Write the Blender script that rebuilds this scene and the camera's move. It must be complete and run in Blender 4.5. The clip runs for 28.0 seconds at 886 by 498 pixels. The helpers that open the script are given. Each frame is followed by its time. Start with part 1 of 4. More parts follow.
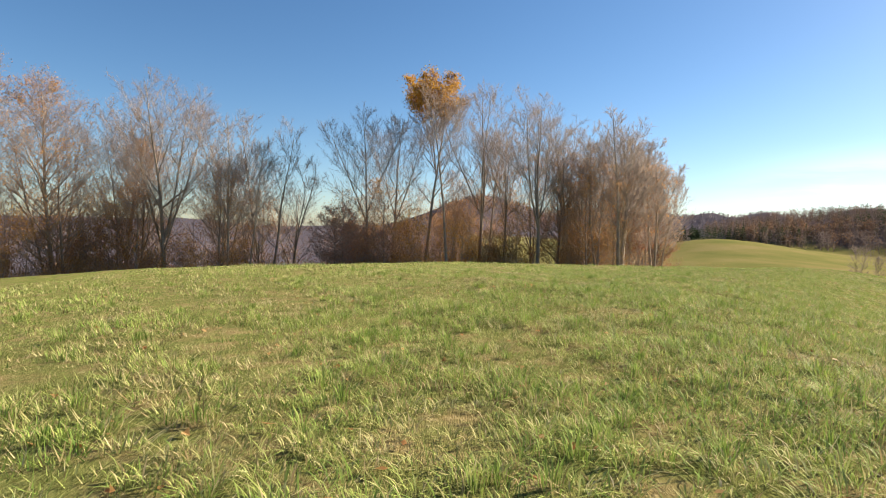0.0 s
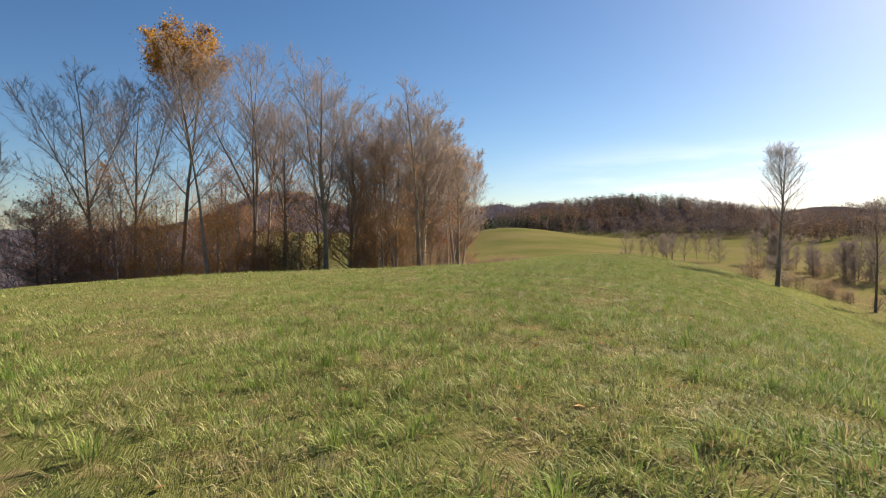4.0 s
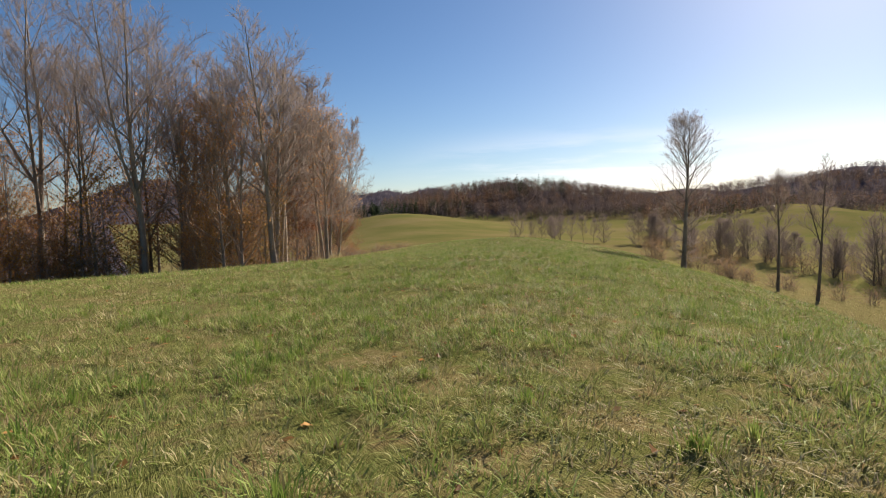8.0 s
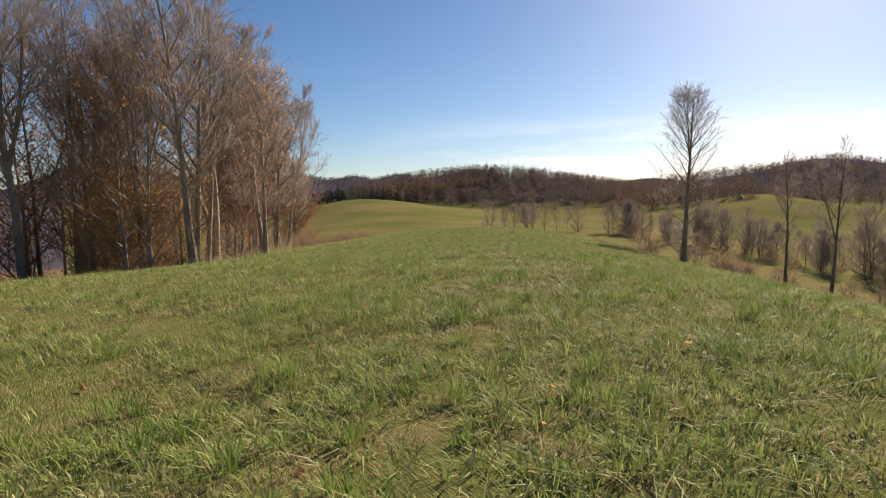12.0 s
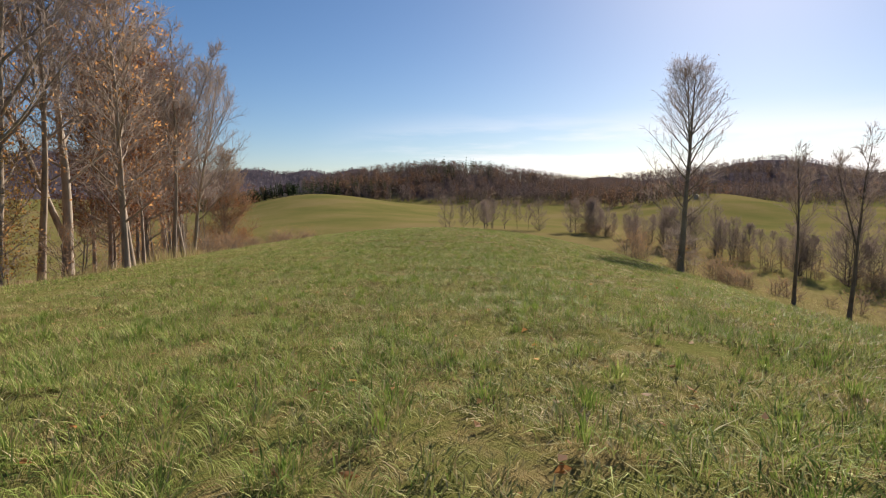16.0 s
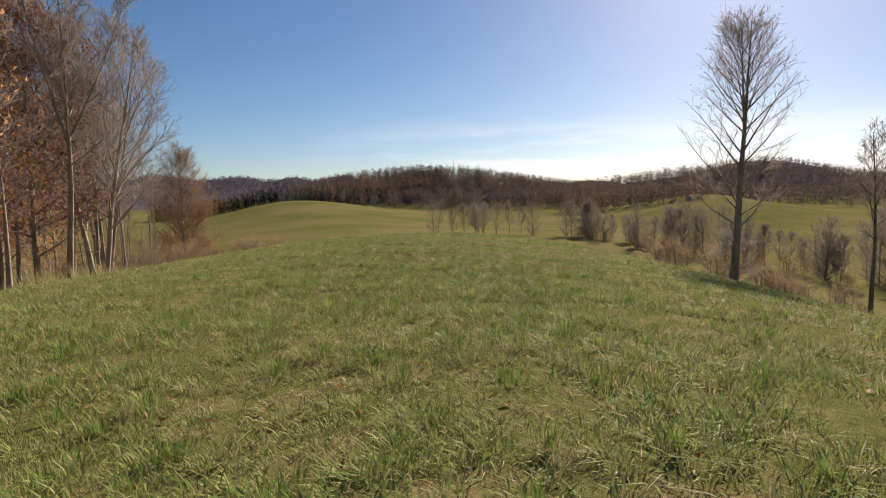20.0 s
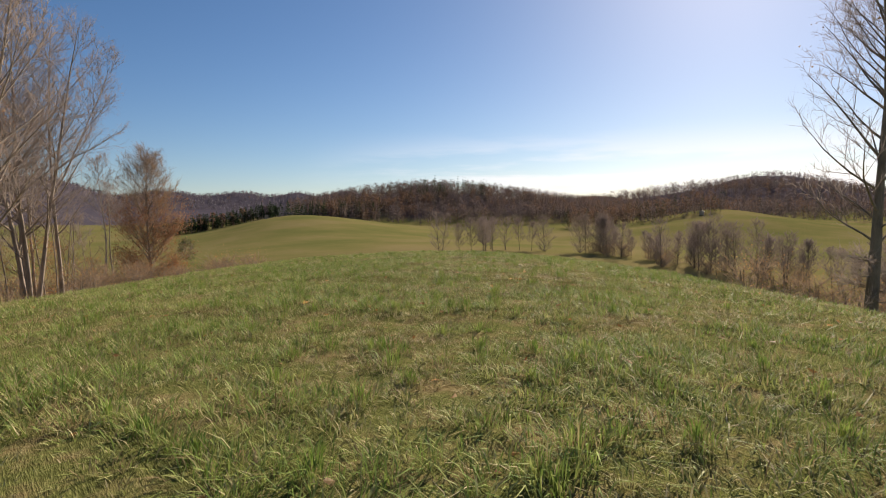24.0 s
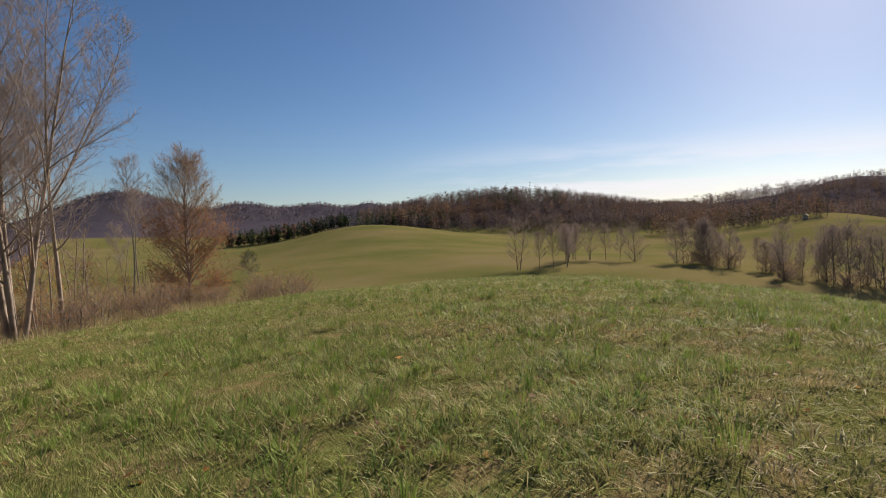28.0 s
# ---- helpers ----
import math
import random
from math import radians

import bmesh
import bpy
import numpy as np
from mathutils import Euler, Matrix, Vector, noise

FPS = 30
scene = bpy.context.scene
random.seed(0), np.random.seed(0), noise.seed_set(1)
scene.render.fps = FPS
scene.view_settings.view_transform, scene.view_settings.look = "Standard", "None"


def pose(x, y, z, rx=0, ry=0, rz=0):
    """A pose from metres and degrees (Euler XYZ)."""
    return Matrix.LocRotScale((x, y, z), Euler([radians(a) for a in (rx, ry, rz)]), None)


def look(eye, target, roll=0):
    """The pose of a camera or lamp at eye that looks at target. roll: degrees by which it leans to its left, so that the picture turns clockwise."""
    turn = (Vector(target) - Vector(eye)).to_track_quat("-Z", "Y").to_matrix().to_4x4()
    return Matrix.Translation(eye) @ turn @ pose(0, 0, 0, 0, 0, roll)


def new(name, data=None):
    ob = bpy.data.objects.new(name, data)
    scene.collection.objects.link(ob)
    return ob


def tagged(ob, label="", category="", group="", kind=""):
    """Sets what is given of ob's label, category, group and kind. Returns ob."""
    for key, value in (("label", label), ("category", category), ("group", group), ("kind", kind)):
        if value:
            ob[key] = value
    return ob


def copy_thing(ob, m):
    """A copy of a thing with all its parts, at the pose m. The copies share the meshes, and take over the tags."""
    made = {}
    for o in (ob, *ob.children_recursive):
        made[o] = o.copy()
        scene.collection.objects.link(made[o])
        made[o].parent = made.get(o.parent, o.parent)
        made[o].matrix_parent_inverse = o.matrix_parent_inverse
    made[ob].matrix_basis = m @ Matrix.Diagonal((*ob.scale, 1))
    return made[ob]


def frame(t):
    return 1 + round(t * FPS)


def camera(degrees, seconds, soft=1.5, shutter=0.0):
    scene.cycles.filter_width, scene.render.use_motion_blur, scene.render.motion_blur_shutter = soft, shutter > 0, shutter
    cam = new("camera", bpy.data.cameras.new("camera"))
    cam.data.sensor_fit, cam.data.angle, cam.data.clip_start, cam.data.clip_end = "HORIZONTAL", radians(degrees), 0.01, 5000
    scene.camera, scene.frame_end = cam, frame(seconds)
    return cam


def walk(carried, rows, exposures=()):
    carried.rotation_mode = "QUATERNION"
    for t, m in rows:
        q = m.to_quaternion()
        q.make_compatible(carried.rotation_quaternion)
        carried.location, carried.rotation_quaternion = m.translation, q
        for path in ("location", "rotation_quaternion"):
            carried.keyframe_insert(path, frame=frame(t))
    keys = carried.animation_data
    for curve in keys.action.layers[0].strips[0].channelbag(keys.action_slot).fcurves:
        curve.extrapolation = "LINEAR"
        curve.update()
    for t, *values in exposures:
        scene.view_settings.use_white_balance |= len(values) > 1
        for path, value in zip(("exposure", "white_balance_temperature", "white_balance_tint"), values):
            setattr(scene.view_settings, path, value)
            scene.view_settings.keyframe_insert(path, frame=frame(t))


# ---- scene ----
cam = camera(75.0, 28.0, soft=1.1)
PATH = [
    (0.0, pose(0.000, 0.000, 1.500, 88.02, -1.71, -0.24)),
    (0.5, pose(0.062, 1.766, 1.461, 88.22, -2.09, -1.06)),
    (1.0, pose(0.188, 3.563, 1.409, 87.92, -2.20, -1.99)),
    (1.5, pose(0.454, 5.443, 1.369, 87.79, -1.34, -3.73)),
    (2.0, pose(0.877, 7.314, 1.343, 87.86, -0.95, -6.31)),
    (2.5, pose(1.388, 9.028, 1.306, 87.59, -1.31, -9.64)),
    (3.0, pose(2.122, 10.789, 1.323, 87.72, -1.44, -12.97)),
    (3.5, pose(3.259, 12.587, 1.363, 87.77, -0.14, -16.25)),
    (4.0, pose(4.534, 14.379, 1.408, 87.77, 0.27, -19.56)),
    (4.5, pose(5.832, 16.149, 1.444, 87.20, 0.29, -22.69)),
    (6.5, pose(9.540, 23.300, 0.986, 86.90, 2.08, -28.80)),
    (7.0, pose(10.350, 24.751, 0.916, 86.77, 1.28, -29.53)),
    (7.5, pose(11.158, 26.194, 0.839, 86.52, 2.08, -30.09)),
    (8.0, pose(11.956, 27.623, 0.767, 86.30, 1.46, -30.55)),
    (8.5, pose(12.742, 28.978, 0.712, 86.14, 1.52, -31.03)),
    (9.0, pose(13.499, 30.275, 0.666, 86.35, 1.27, -31.48)),
    (9.5, pose(14.244, 31.537, 0.600, 85.95, 2.37, -31.77)),
    (10.0, pose(14.930, 32.762, 0.533, 85.66, 1.02, -32.17)),
    (10.5, pose(15.614, 33.917, 0.481, 85.24, 1.68, -32.35)),
    (11.0, pose(16.316, 35.041, 0.439, 85.67, 2.48, -32.66)),
    (11.5, pose(17.072, 36.219, 0.454, 84.88, 1.27, -33.24)),
    (12.0, pose(17.808, 37.416, 0.486, 84.92, 0.78, -33.67)),
    (12.5, pose(18.611, 38.671, 0.519, 85.03, 1.28, -34.25)),
    (14.5, pose(23.541, 44.792, 0.523, 84.95, 1.27, -36.29)),
    (15.0, pose(24.463, 46.087, 0.432, 84.70, 0.25, -36.75)),
    (15.5, pose(25.426, 47.383, 0.339, 84.63, 0.83, -37.35)),
    (16.0, pose(26.456, 48.744, 0.244, 84.52, 0.10, -37.90)),
    (16.5, pose(27.531, 50.114, 0.155, 84.57, 1.18, -38.42)),
    (17.0, pose(28.600, 51.500, 0.079, 84.63, 0.87, -38.65)),
    (17.5, pose(29.605, 52.858, 0.003, 84.62, 1.34, -38.91)),
    (18.0, pose(30.612, 54.176, -0.103, 84.87, 0.87, -39.01)),
    (18.5, pose(31.613, 55.455, -0.227, 85.22, 1.98, -39.04)),
    (19.0, pose(32.584, 56.733, -0.354, 85.24, 1.26, -39.13)),
    (19.5, pose(33.575, 57.993, -0.474, 85.03, 1.63, -39.13)),
    (20.0, pose(34.558, 59.256, -0.586, 85.07, 0.90, -39.14)),
    (20.5, pose(35.526, 60.513, -0.697, 85.17, 1.24, -39.23)),
    (22.5, pose(39.494, 65.683, -1.104, 84.31, 2.97, -38.93)),
    (23.0, pose(40.565, 67.171, -1.113, 85.63, 2.76, -38.72)),
    (23.5, pose(41.732, 68.768, -1.157, 86.52, 1.61, -38.81)),
    (24.0, pose(42.984, 70.469, -1.213, 86.62, 0.82, -38.78)),
    (24.5, pose(44.308, 72.222, -1.276, 86.80, 0.63, -38.83)),
    (25.0, pose(45.633, 73.975, -1.304, 87.10, 1.07, -38.86)),
    (25.5, pose(46.878, 75.652, -1.323, 87.21, 0.75, -38.81)),
    (26.0, pose(48.043, 77.347, -1.351, 86.86, 1.29, -38.44)),
    (26.5, pose(49.111, 79.096, -1.378, 87.36, 1.78, -37.40)),
    (27.0, pose(50.029, 80.888, -1.396, 87.54, 1.49, -35.74)),
    (27.5, pose(50.786, 82.700, -1.407, 87.73, 1.23, -33.80)),
    (28.0, pose(51.499, 84.511, -1.418, 87.62, 1.55, -31.89)),
]
walk(cam, PATH, [(0.0, 1.6, 6950, 10), (2.0, 1.5, 6950, 10), (4.0, 1.15, 6750, 12), (6.5, 0.92, 6700, 13), (10.0, 0.9, 6750, 15), (17.0, 0.8, 6750, 15), (20.0, 0.76, 6800, 15), (24.0, 0.77, 6800, 15), (28.0, 0.58, 6650, 16)])

# ---------------------------------------------------------------- light
SUN_HEADING, SUN_HEIGHT = 66.0, 27.0   # degrees clockwise from +y, and above the horizon
world = bpy.data.worlds.new("world")
scene.world = world
world.use_nodes = True
wn = world.node_tree
wn.nodes.clear()
sky = wn.nodes.new("ShaderNodeTexSky")
sky.sky_type = "NISHITA"
sky.sun_disc = False
sky.sun_elevation, sky.sun_rotation = radians(SUN_HEIGHT), radians(SUN_HEADING)
sky.altitude, sky.air_density, sky.dust_density, sky.ozone_density = 1200, 1.0, 0.88, 3.6
back = wn.nodes.new("ShaderNodeBackground")
back.inputs["Strength"].default_value = 0.052
# a thin bank of white cloud low over the hills on the sun's side
tc, sep, cloud_map, cloud = (wn.nodes.new(k) for k in ("ShaderNodeTexCoord", "ShaderNodeSeparateXYZ", "ShaderNodeMapping", "ShaderNodeTexNoise"))
wn.links.new(tc.outputs["Generated"], sep.inputs[0])
wn.links.new(tc.outputs["Generated"], cloud_map.inputs[0])
cloud_map.inputs["Scale"].default_value = (1.0, 1.0, 9.0)
cloud.inputs["Scale"].default_value, cloud.inputs["Detail"].default_value, cloud.inputs["Roughness"].default_value = 2.6, 6, 0.55
wn.links.new(cloud_map.outputs[0], cloud.inputs["Vector"])


def sky_math(op, *args):
    n = wn.nodes.new("ShaderNodeMath")
    n.operation = op
    for k, v in enumerate(args):
        if isinstance(v, (int, float)):
            n.inputs[k].default_value = v
        else:
            wn.links.new(v, n.inputs[k])
    return n.outputs[0]


def sky_fade(x, lo, hi):
    n = wn.nodes.new("ShaderNodeMapRange")
    n.interpolation_type = "SMOOTHSTEP"
    n.inputs["From Min"].default_value, n.inputs["From Max"].default_value = lo, hi
    wn.links.new(x, n.inputs["Value"])
    return n.outputs[0]


low = sky_math("SUBTRACT", 1.0, sky_fade(sep.outputs["Z"], 0.05, 0.15))
side = sky_fade(sky_math("ADD", sky_math("MULTIPLY", sep.outputs["X"], 0.91), sky_math("MULTIPLY", sep.outputs["Y"], 0.41)), 0.74, 0.985)
bank = sky_math("MULTIPLY", sky_math("MULTIPLY", low, side), sky_fade(cloud.outputs["Fac"], 0.38, 0.54))
veil = wn.nodes.new("ShaderNodeMix")
veil.data_type = "RGBA"
wn.links.new(sky_math("MULTIPLY", bank, 0.8), veil.inputs[0])
tint = wn.nodes.new("ShaderNodeHueSaturation")
tint.inputs["Saturation"].default_value = 1.15
wn.links.new(sky.outputs[0], tint.inputs["Color"])
wn.links.new(tint.outputs[0], veil.inputs[6])
veil.inputs[7].default_value = (12.0, 12.0, 12.4, 1)
wn.links.new(veil.outputs[2], back.inputs[0])
wn.links.new(back.outputs[0], wn.nodes.new("ShaderNodeOutputWorld").inputs[0])
sun = new("sun", bpy.data.lights.new("sun", "SUN"))
sun.data.energy, sun.data.angle, sun.data.color = 5.0, radians(0.53), (1.0, 0.92, 0.78)
a, e = radians(SUN_HEADING), radians(SUN_HEIGHT)
to_sun = Vector((math.sin(a) * math.cos(e), math.cos(a) * math.cos(e), math.sin(e)))
sun.matrix_world = look(to_sun * 300, (0, 0, 0))

# ---------------------------------------------------------------- the lie of the land
# s runs along the ridge field, v to its right
AX = np.array((0.52, 0.854))
KNOT_S = (-200, -60, 0, 16, 31, 43, 52, 60, 69, 77, 87, 99, 120, 140, 165, 190, 215, 240)
KNOT_Z = (-14, -1.4, 0.1, 0.04, -0.6, -0.86, -0.95, -1.35, -2.0, -2.45, -2.68, -2.85, -3.75, -5.3, -8.6, -13.2, -16.6, -17.6)
_fine = np.linspace(-200, 240, 881)
_prof = np.interp(_fine, KNOT_S, KNOT_Z)
_prof = np.convolve(np.pad(_prof, 12, "edge"), np.hanning(25) / np.hanning(25).sum(), "valid")
FLOOR = -18.0
# hills: centre, heading of the long axis, half lengths along and across, rise
HILLS = (
    (217, 448, 112, (57, 78), 165, 15.5),      # grazed hill, steeper on one side
    (428, 248, 165, 58, 62, 10.8),        # second grazed hill
    (485, 285, 165, 60, 60, 13.5),
    (490, 650, 128, 185, 110, 37.5),     # wooded hill
    (760, 560, 140, 260, 90, 9.0),
    (850, 430, 155, 240, 130, 39.0),
    (1240, 560, 155, 190, 180, 72.0),
    (1500, 330, 150, 260, 230, 46.0),
    (140, 1930, 95, 230, 260, 122.0),     # the long mountain ridge
    (560, 1850, 108, 650, 240, 75.0),
    (458, 1889, 20, 140, 120, 86.0),
    (668, 1828, 110, 110, 150, 72.0),
    (826, 1765, 115, 105, 150, 82.0),
    (960, 1700, 115, 125, 170, 92.0),
    (1180, 1600, 120, 190, 260, 100.0),
    (-900, 1500, 60, 600, 300, 14.0),
    (3300, 2450, 145, 420, 400, 118.0),
    (-1500, 0, 0, 900, 400, 20.0),
    (300, -1500, 90, 1200, 400, 90.0),
    (1900, -300, 0, 700, 350, 90.0),
)


# gentle swells and hollows of the ridge field: centre and rise
SWELLS = ((-56, 28, -0.29), (-33, 14, -1.85), (-13, 2, -0.41), (8, -11, 0.52), (-42, 51, -0.75), (-19, 38, 0.28), (-27, 74, 0.71), (-5, 61, 0.92), (15, 48, -0.29),
          (36, 36, 0.16), (56, 23, -1.41), (-13, 97, 0.26), (9, 84, 0.88), (70, 46, -1.32), (23, 107, -0.37), (43, 94, -0.28), (64, 82, 0.26), (84, 69, -0.48),
          (105, 57, 0.72), (37, 130, -1.51), (98, 92, 0.72), (119, 80, 0.21), (52, 155, 0.65), (73, 143, -0.57), (93, 130, -1.19))


def smooth(a, b, x):
    t = np.clip((x - a) / (b - a), 0, 1)
    return t * t * (3 - 2 * t)


def land(x, y):
    """Height of the ground."""
    x, y = np.asarray(x, float), np.asarray(y, float)
    s, v = x * AX[0] + y * AX[1], x * AX[1] - y * AX[0]
    crest = np.interp(s, _fine, _prof)
    v = v - np.interp(s, (0, 16, 43, 70, 99, 150), (0, -3.5, -4.3, -1.0, 1.0, 6.0))
    wide = np.where(v > 0, 28 + 14 * smooth(25, 85, s), 108 - 48 * smooth(8, 78, s))
    d = np.hypot(x - 51, y - 84)
    floor = FLOOR + 9 * smooth(260, 700, d)
    z = floor + (crest - FLOOR) * np.exp(-((v / wide) ** 2))
    rise4 = 0
    for cx, cy, head, la, lb, rise in HILLS:
        h = radians(head)
        p, q = (x - cx) * math.sin(h) + (y - cy) * math.cos(h), (x - cx) * math.cos(h) - (y - cy) * math.sin(h)
        if isinstance(la, tuple):
            la = np.where(p < 0, la[0], la[1])
        rise4 = rise4 + (rise * np.exp(-((p / la) ** 2) - (q / lb) ** 2)) ** 4
    z = z + (rise4 + 1e-9) ** 0.25
    for cx, cy, rise in SWELLS:
        z = z + rise * np.exp(-((x - cx) ** 2 + (y - cy) ** 2) / 289)
    z = z + 3.2 * np.exp(-((x - 166) ** 2 + (y - 214) ** 2) / 5200)      # the low rise under the valley trees
    far = smooth(600, 1500, d)
    z = z + far * (5 * np.sin(x / 170 + 1.3 * np.sin(y / 260)) * np.sin(y / 210) + 2.5 * np.sin(x / 61 + y / 83))
    near = 1 - smooth(150, 400, d)
    z = z + near * (0.05 * np.sin(x * 0.9 + 0.6 * np.sin(y * 0.5)) * np.sin(y * 0.75 + 1) + 0.025 * np.sin(x * 2.1 + y * 1.3))
    return z


def crown_of_field(s):
    """How far right of the axis the crown of the ridge field runs."""
    return np.interp(s, (0, 5, 10, 28, 43, 52, 62, 77, 89, 99, 150), (0, -1.8, -3.6, -4.1, -4.1, -3.1, -2.0, -0.4, 0.7, 1.3, 6.0))


def height(x, y):
    return float(land(x, y))


# the wood's edge towards the field: y of the edge for an x
EDGE_X = (-200, -90, -62, -45, -20, 0, 14, 27, 32, 36, 41, 46, 52, 60, 80)
EDGE_Y = (-30, 30, 66, 77, 86, 88, 88, 82, 86, 97, 106, 120, 134, 150, 190)


def in_wood(x, y):
    """How deep a place lies in the wood, in metres past its edge."""
    e = np.interp(x, EDGE_X, EDGE_Y)
    return (np.asarray(y) - e) * 0.8


def forested(x, y):
    """1 where the far hills are wooded."""
    d = np.hypot(x - 51, y - 84)
    m = np.zeros_like(d)
    for cx, cy, head, la, lb, rise in HILLS[3:]:
        h = radians(head)
        p, q = (x - cx) * math.sin(h) + (y - cy) * math.cos(h), (x - cx) * math.cos(h) - (y - cy) * math.sin(h)
        m = np.maximum(m, np.exp(-((p / la / 1.25) ** 2) - (q / lb / 1.25) ** 2))
    return smooth(0.34, 0.40, m) * smooth(430, 480, d)


# ---------------------------------------------------------------- materials
def material(name, rough=0.8):
    m = bpy.data.materials.new(name)
    m.use_nodes = True
    return m, m.node_tree, m.node_tree.nodes["Principled BSDF"]


def ramp(tree, fac, stops):
    r = tree.nodes.new("ShaderNodeValToRGB")
    while len(r.color_ramp.elements) < len(stops):
        r.color_ramp.elements.new(0.5)
    for el, (p, c) in zip(r.color_ramp.elements, stops):
        el.position, el.color = p, (*c, 1)
    tree.links.new(fac, r.inputs[0])
    return r.outputs[0]


def noise_tex(tree, scale, detail=6, rough=0.6, kind="Object", stretch=(1, 1, 1)):
    tc, mp, n = (tree.nodes.new(k) for k in ("ShaderNodeTexCoord", "ShaderNodeMapping", "ShaderNodeTexNoise"))
    mp.inputs["Scale"].default_value = stretch
    n.inputs["Scale"].default_value, n.inputs["Detail"].default_value, n.inputs["Roughness"].default_value = scale, detail, rough
    tree.links.new(tc.outputs[kind], mp.inputs[0])
    tree.links.new(mp.outputs[0], n.inputs["Vector"])
    return n.outputs["Fac"]


def mix(tree, fac, a, b, blend="MIX"):
    n = tree.nodes.new("ShaderNodeMix")
    n.data_type, n.blend_type = "RGBA", blend
    for v, i in ((fac, 0), (a, 6), (b, 7)):
        if isinstance(v, (int, float)):
            n.inputs[i].default_value = v
        elif isinstance(v, tuple):
            n.inputs[i].default_value = (*v, 1)
        else:
            tree.links.new(v, n.inputs[i])
    return n.outputs[2]


def bump(tree, bsdf, fac, strength, distance):
    b = tree.nodes.new("ShaderNodeBump")
    b.inputs["Strength"].default_value, b.inputs["Distance"].default_value = strength, distance
    tree.links.new(fac, b.inputs["Height"])
    tree.links.new(b.outputs[0], bsdf.inputs["Normal"])


def math_node(tree, op, a, b=0.0):
    n = tree.nodes.new("ShaderNodeMath")
    n.operation = op
    for v, i in ((a, 0), (b, 1)):
        if isinstance(v, (int, float)):
            n.inputs[i].default_value = v
        else:
            tree.links.new(v, n.inputs[i])
    return n.outputs[0]


def bark(name, dark, light, scale=1.0, thin=0.0):
    m, t, b = material(name)
    n1 = noise_tex(t, 9 * scale, 8, 0.7, stretch=(1, 1, 0.18))
    n2 = noise_tex(t, 0.7 * scale, 3, 0.5)
    c = ramp(t, n1, ((0.32, dark), (0.68, light)))
    c2 = ramp(t, n2, ((0.35, tuple(v * 0.62 for v in dark)), (0.62, light)))
    t.links.new(mix(t, 0.45, c, c2), b.inputs["Base Color"])
    b.inputs["Roughness"].default_value = 0.9
    if thin:      # slender round twigs catch light all round
        tr, ms = t.nodes.new("ShaderNodeBsdfTranslucent"), t.nodes.new("ShaderNodeMixShader")
        t.links.new(b.inputs["Base Color"].links[0].from_socket, tr.inputs[0])
        ms.inputs[0].default_value = thin
        t.links.new(b.outputs[0], ms.inputs[1])
        t.links.new(tr.outputs[0], ms.inputs[2])
        t.links.new(ms.outputs[0], t.nodes["Material Output"].inputs[0])
    else:
        bump(t, b, n1, 0.7, 0.03)
    return m


def foliage(name, stops, through_light=0.58, rough=0.6):
    m, t, b = material(name)
    g = t.nodes.new("ShaderNodeNewGeometry")
    o = t.nodes.new("ShaderNodeObjectInfo")
    f = math_node(t, "ADD", math_node(t, "MULTIPLY", g.outputs["Random Per Island"], 0.8), math_node(t, "MULTIPLY", o.outputs["Random"], 0.2))
    c = ramp(t, f, stops)
    c = mix(t, math_node(t, "MULTIPLY", noise_tex(t, 0.6, 2), 0.5), c, mix(t, 1.0, c, (0.75, 0.62, 0.5), "MULTIPLY"))
    t.links.new(c, b.inputs["Base Color"])
    b.inputs["Roughness"].default_value = rough
    b.inputs["Specular IOR Level"].default_value = 0.3
    tr = t.nodes.new("ShaderNodeBsdfTranslucent")
    t.links.new(c, tr.inputs[0])
    ms = t.nodes.new("ShaderNodeMixShader")
    ms.inputs[0].default_value = through_light
    t.links.new(b.outputs[0], ms.inputs[1])
    t.links.new(tr.outputs[0], ms.inputs[2])
    t.links.new(ms.outputs[0], t.nodes["Material Output"].inputs[0])
    return m


BARK_GREY = bark("bark_grey", (0.17, 0.128, 0.094), (0.40, 0.315, 0.24))
BARK_PALE = bark("bark_pale", (0.21, 0.165, 0.122), (0.46, 0.375, 0.29))
BARK_DARK = bark("bark_dark", (0.065, 0.05, 0.038), (0.18, 0.14, 0.105))
BARK_BROWN = bark("bark_brown", (0.10, 0.08, 0.062), (0.27, 0.215, 0.165))
TWIG = bark("twig_bark", (0.235, 0.185, 0.158), (0.41, 0.335, 0.29), 0.5, 0.42)
TWIG_DARK = bark("twig_bark_dark", (0.15, 0.115, 0.10), (0.28, 0.22, 0.19), 0.5, 0.45)
TWIG_BROWN = bark("twig_bark_brown", (0.20, 0.135, 0.09), (0.38, 0.27, 0.18), 0.5, 0.42)
LEAF_RUST = foliage("leaf_rust", ((0.0, (0.27, 0.125, 0.05)), (0.35, (0.42, 0.215, 0.085)), (0.7, (0.53, 0.30, 0.125)), (1.0, (0.60, 0.41, 0.21))), 0.68)
LEAF_COPPER = foliage("leaf_copper", ((0.0, (0.13, 0.052, 0.026)), (0.4, (0.24, 0.102, 0.046)), (0.75, (0.34, 0.16, 0.07)), (1.0, (0.44, 0.26, 0.13))), 0.5)
LEAF_GOLD = foliage("leaf_gold", ((0.0, (0.26, 0.12, 0.02)), (0.5, (0.47, 0.25, 0.035)), (1.0, (0.60, 0.37, 0.07))))
LEAF_OLIVE = foliage("leaf_olive", ((0.0, (0.14, 0.095, 0.03)), (0.5, (0.26, 0.175, 0.055)), (1.0, (0.36, 0.26, 0.09))))
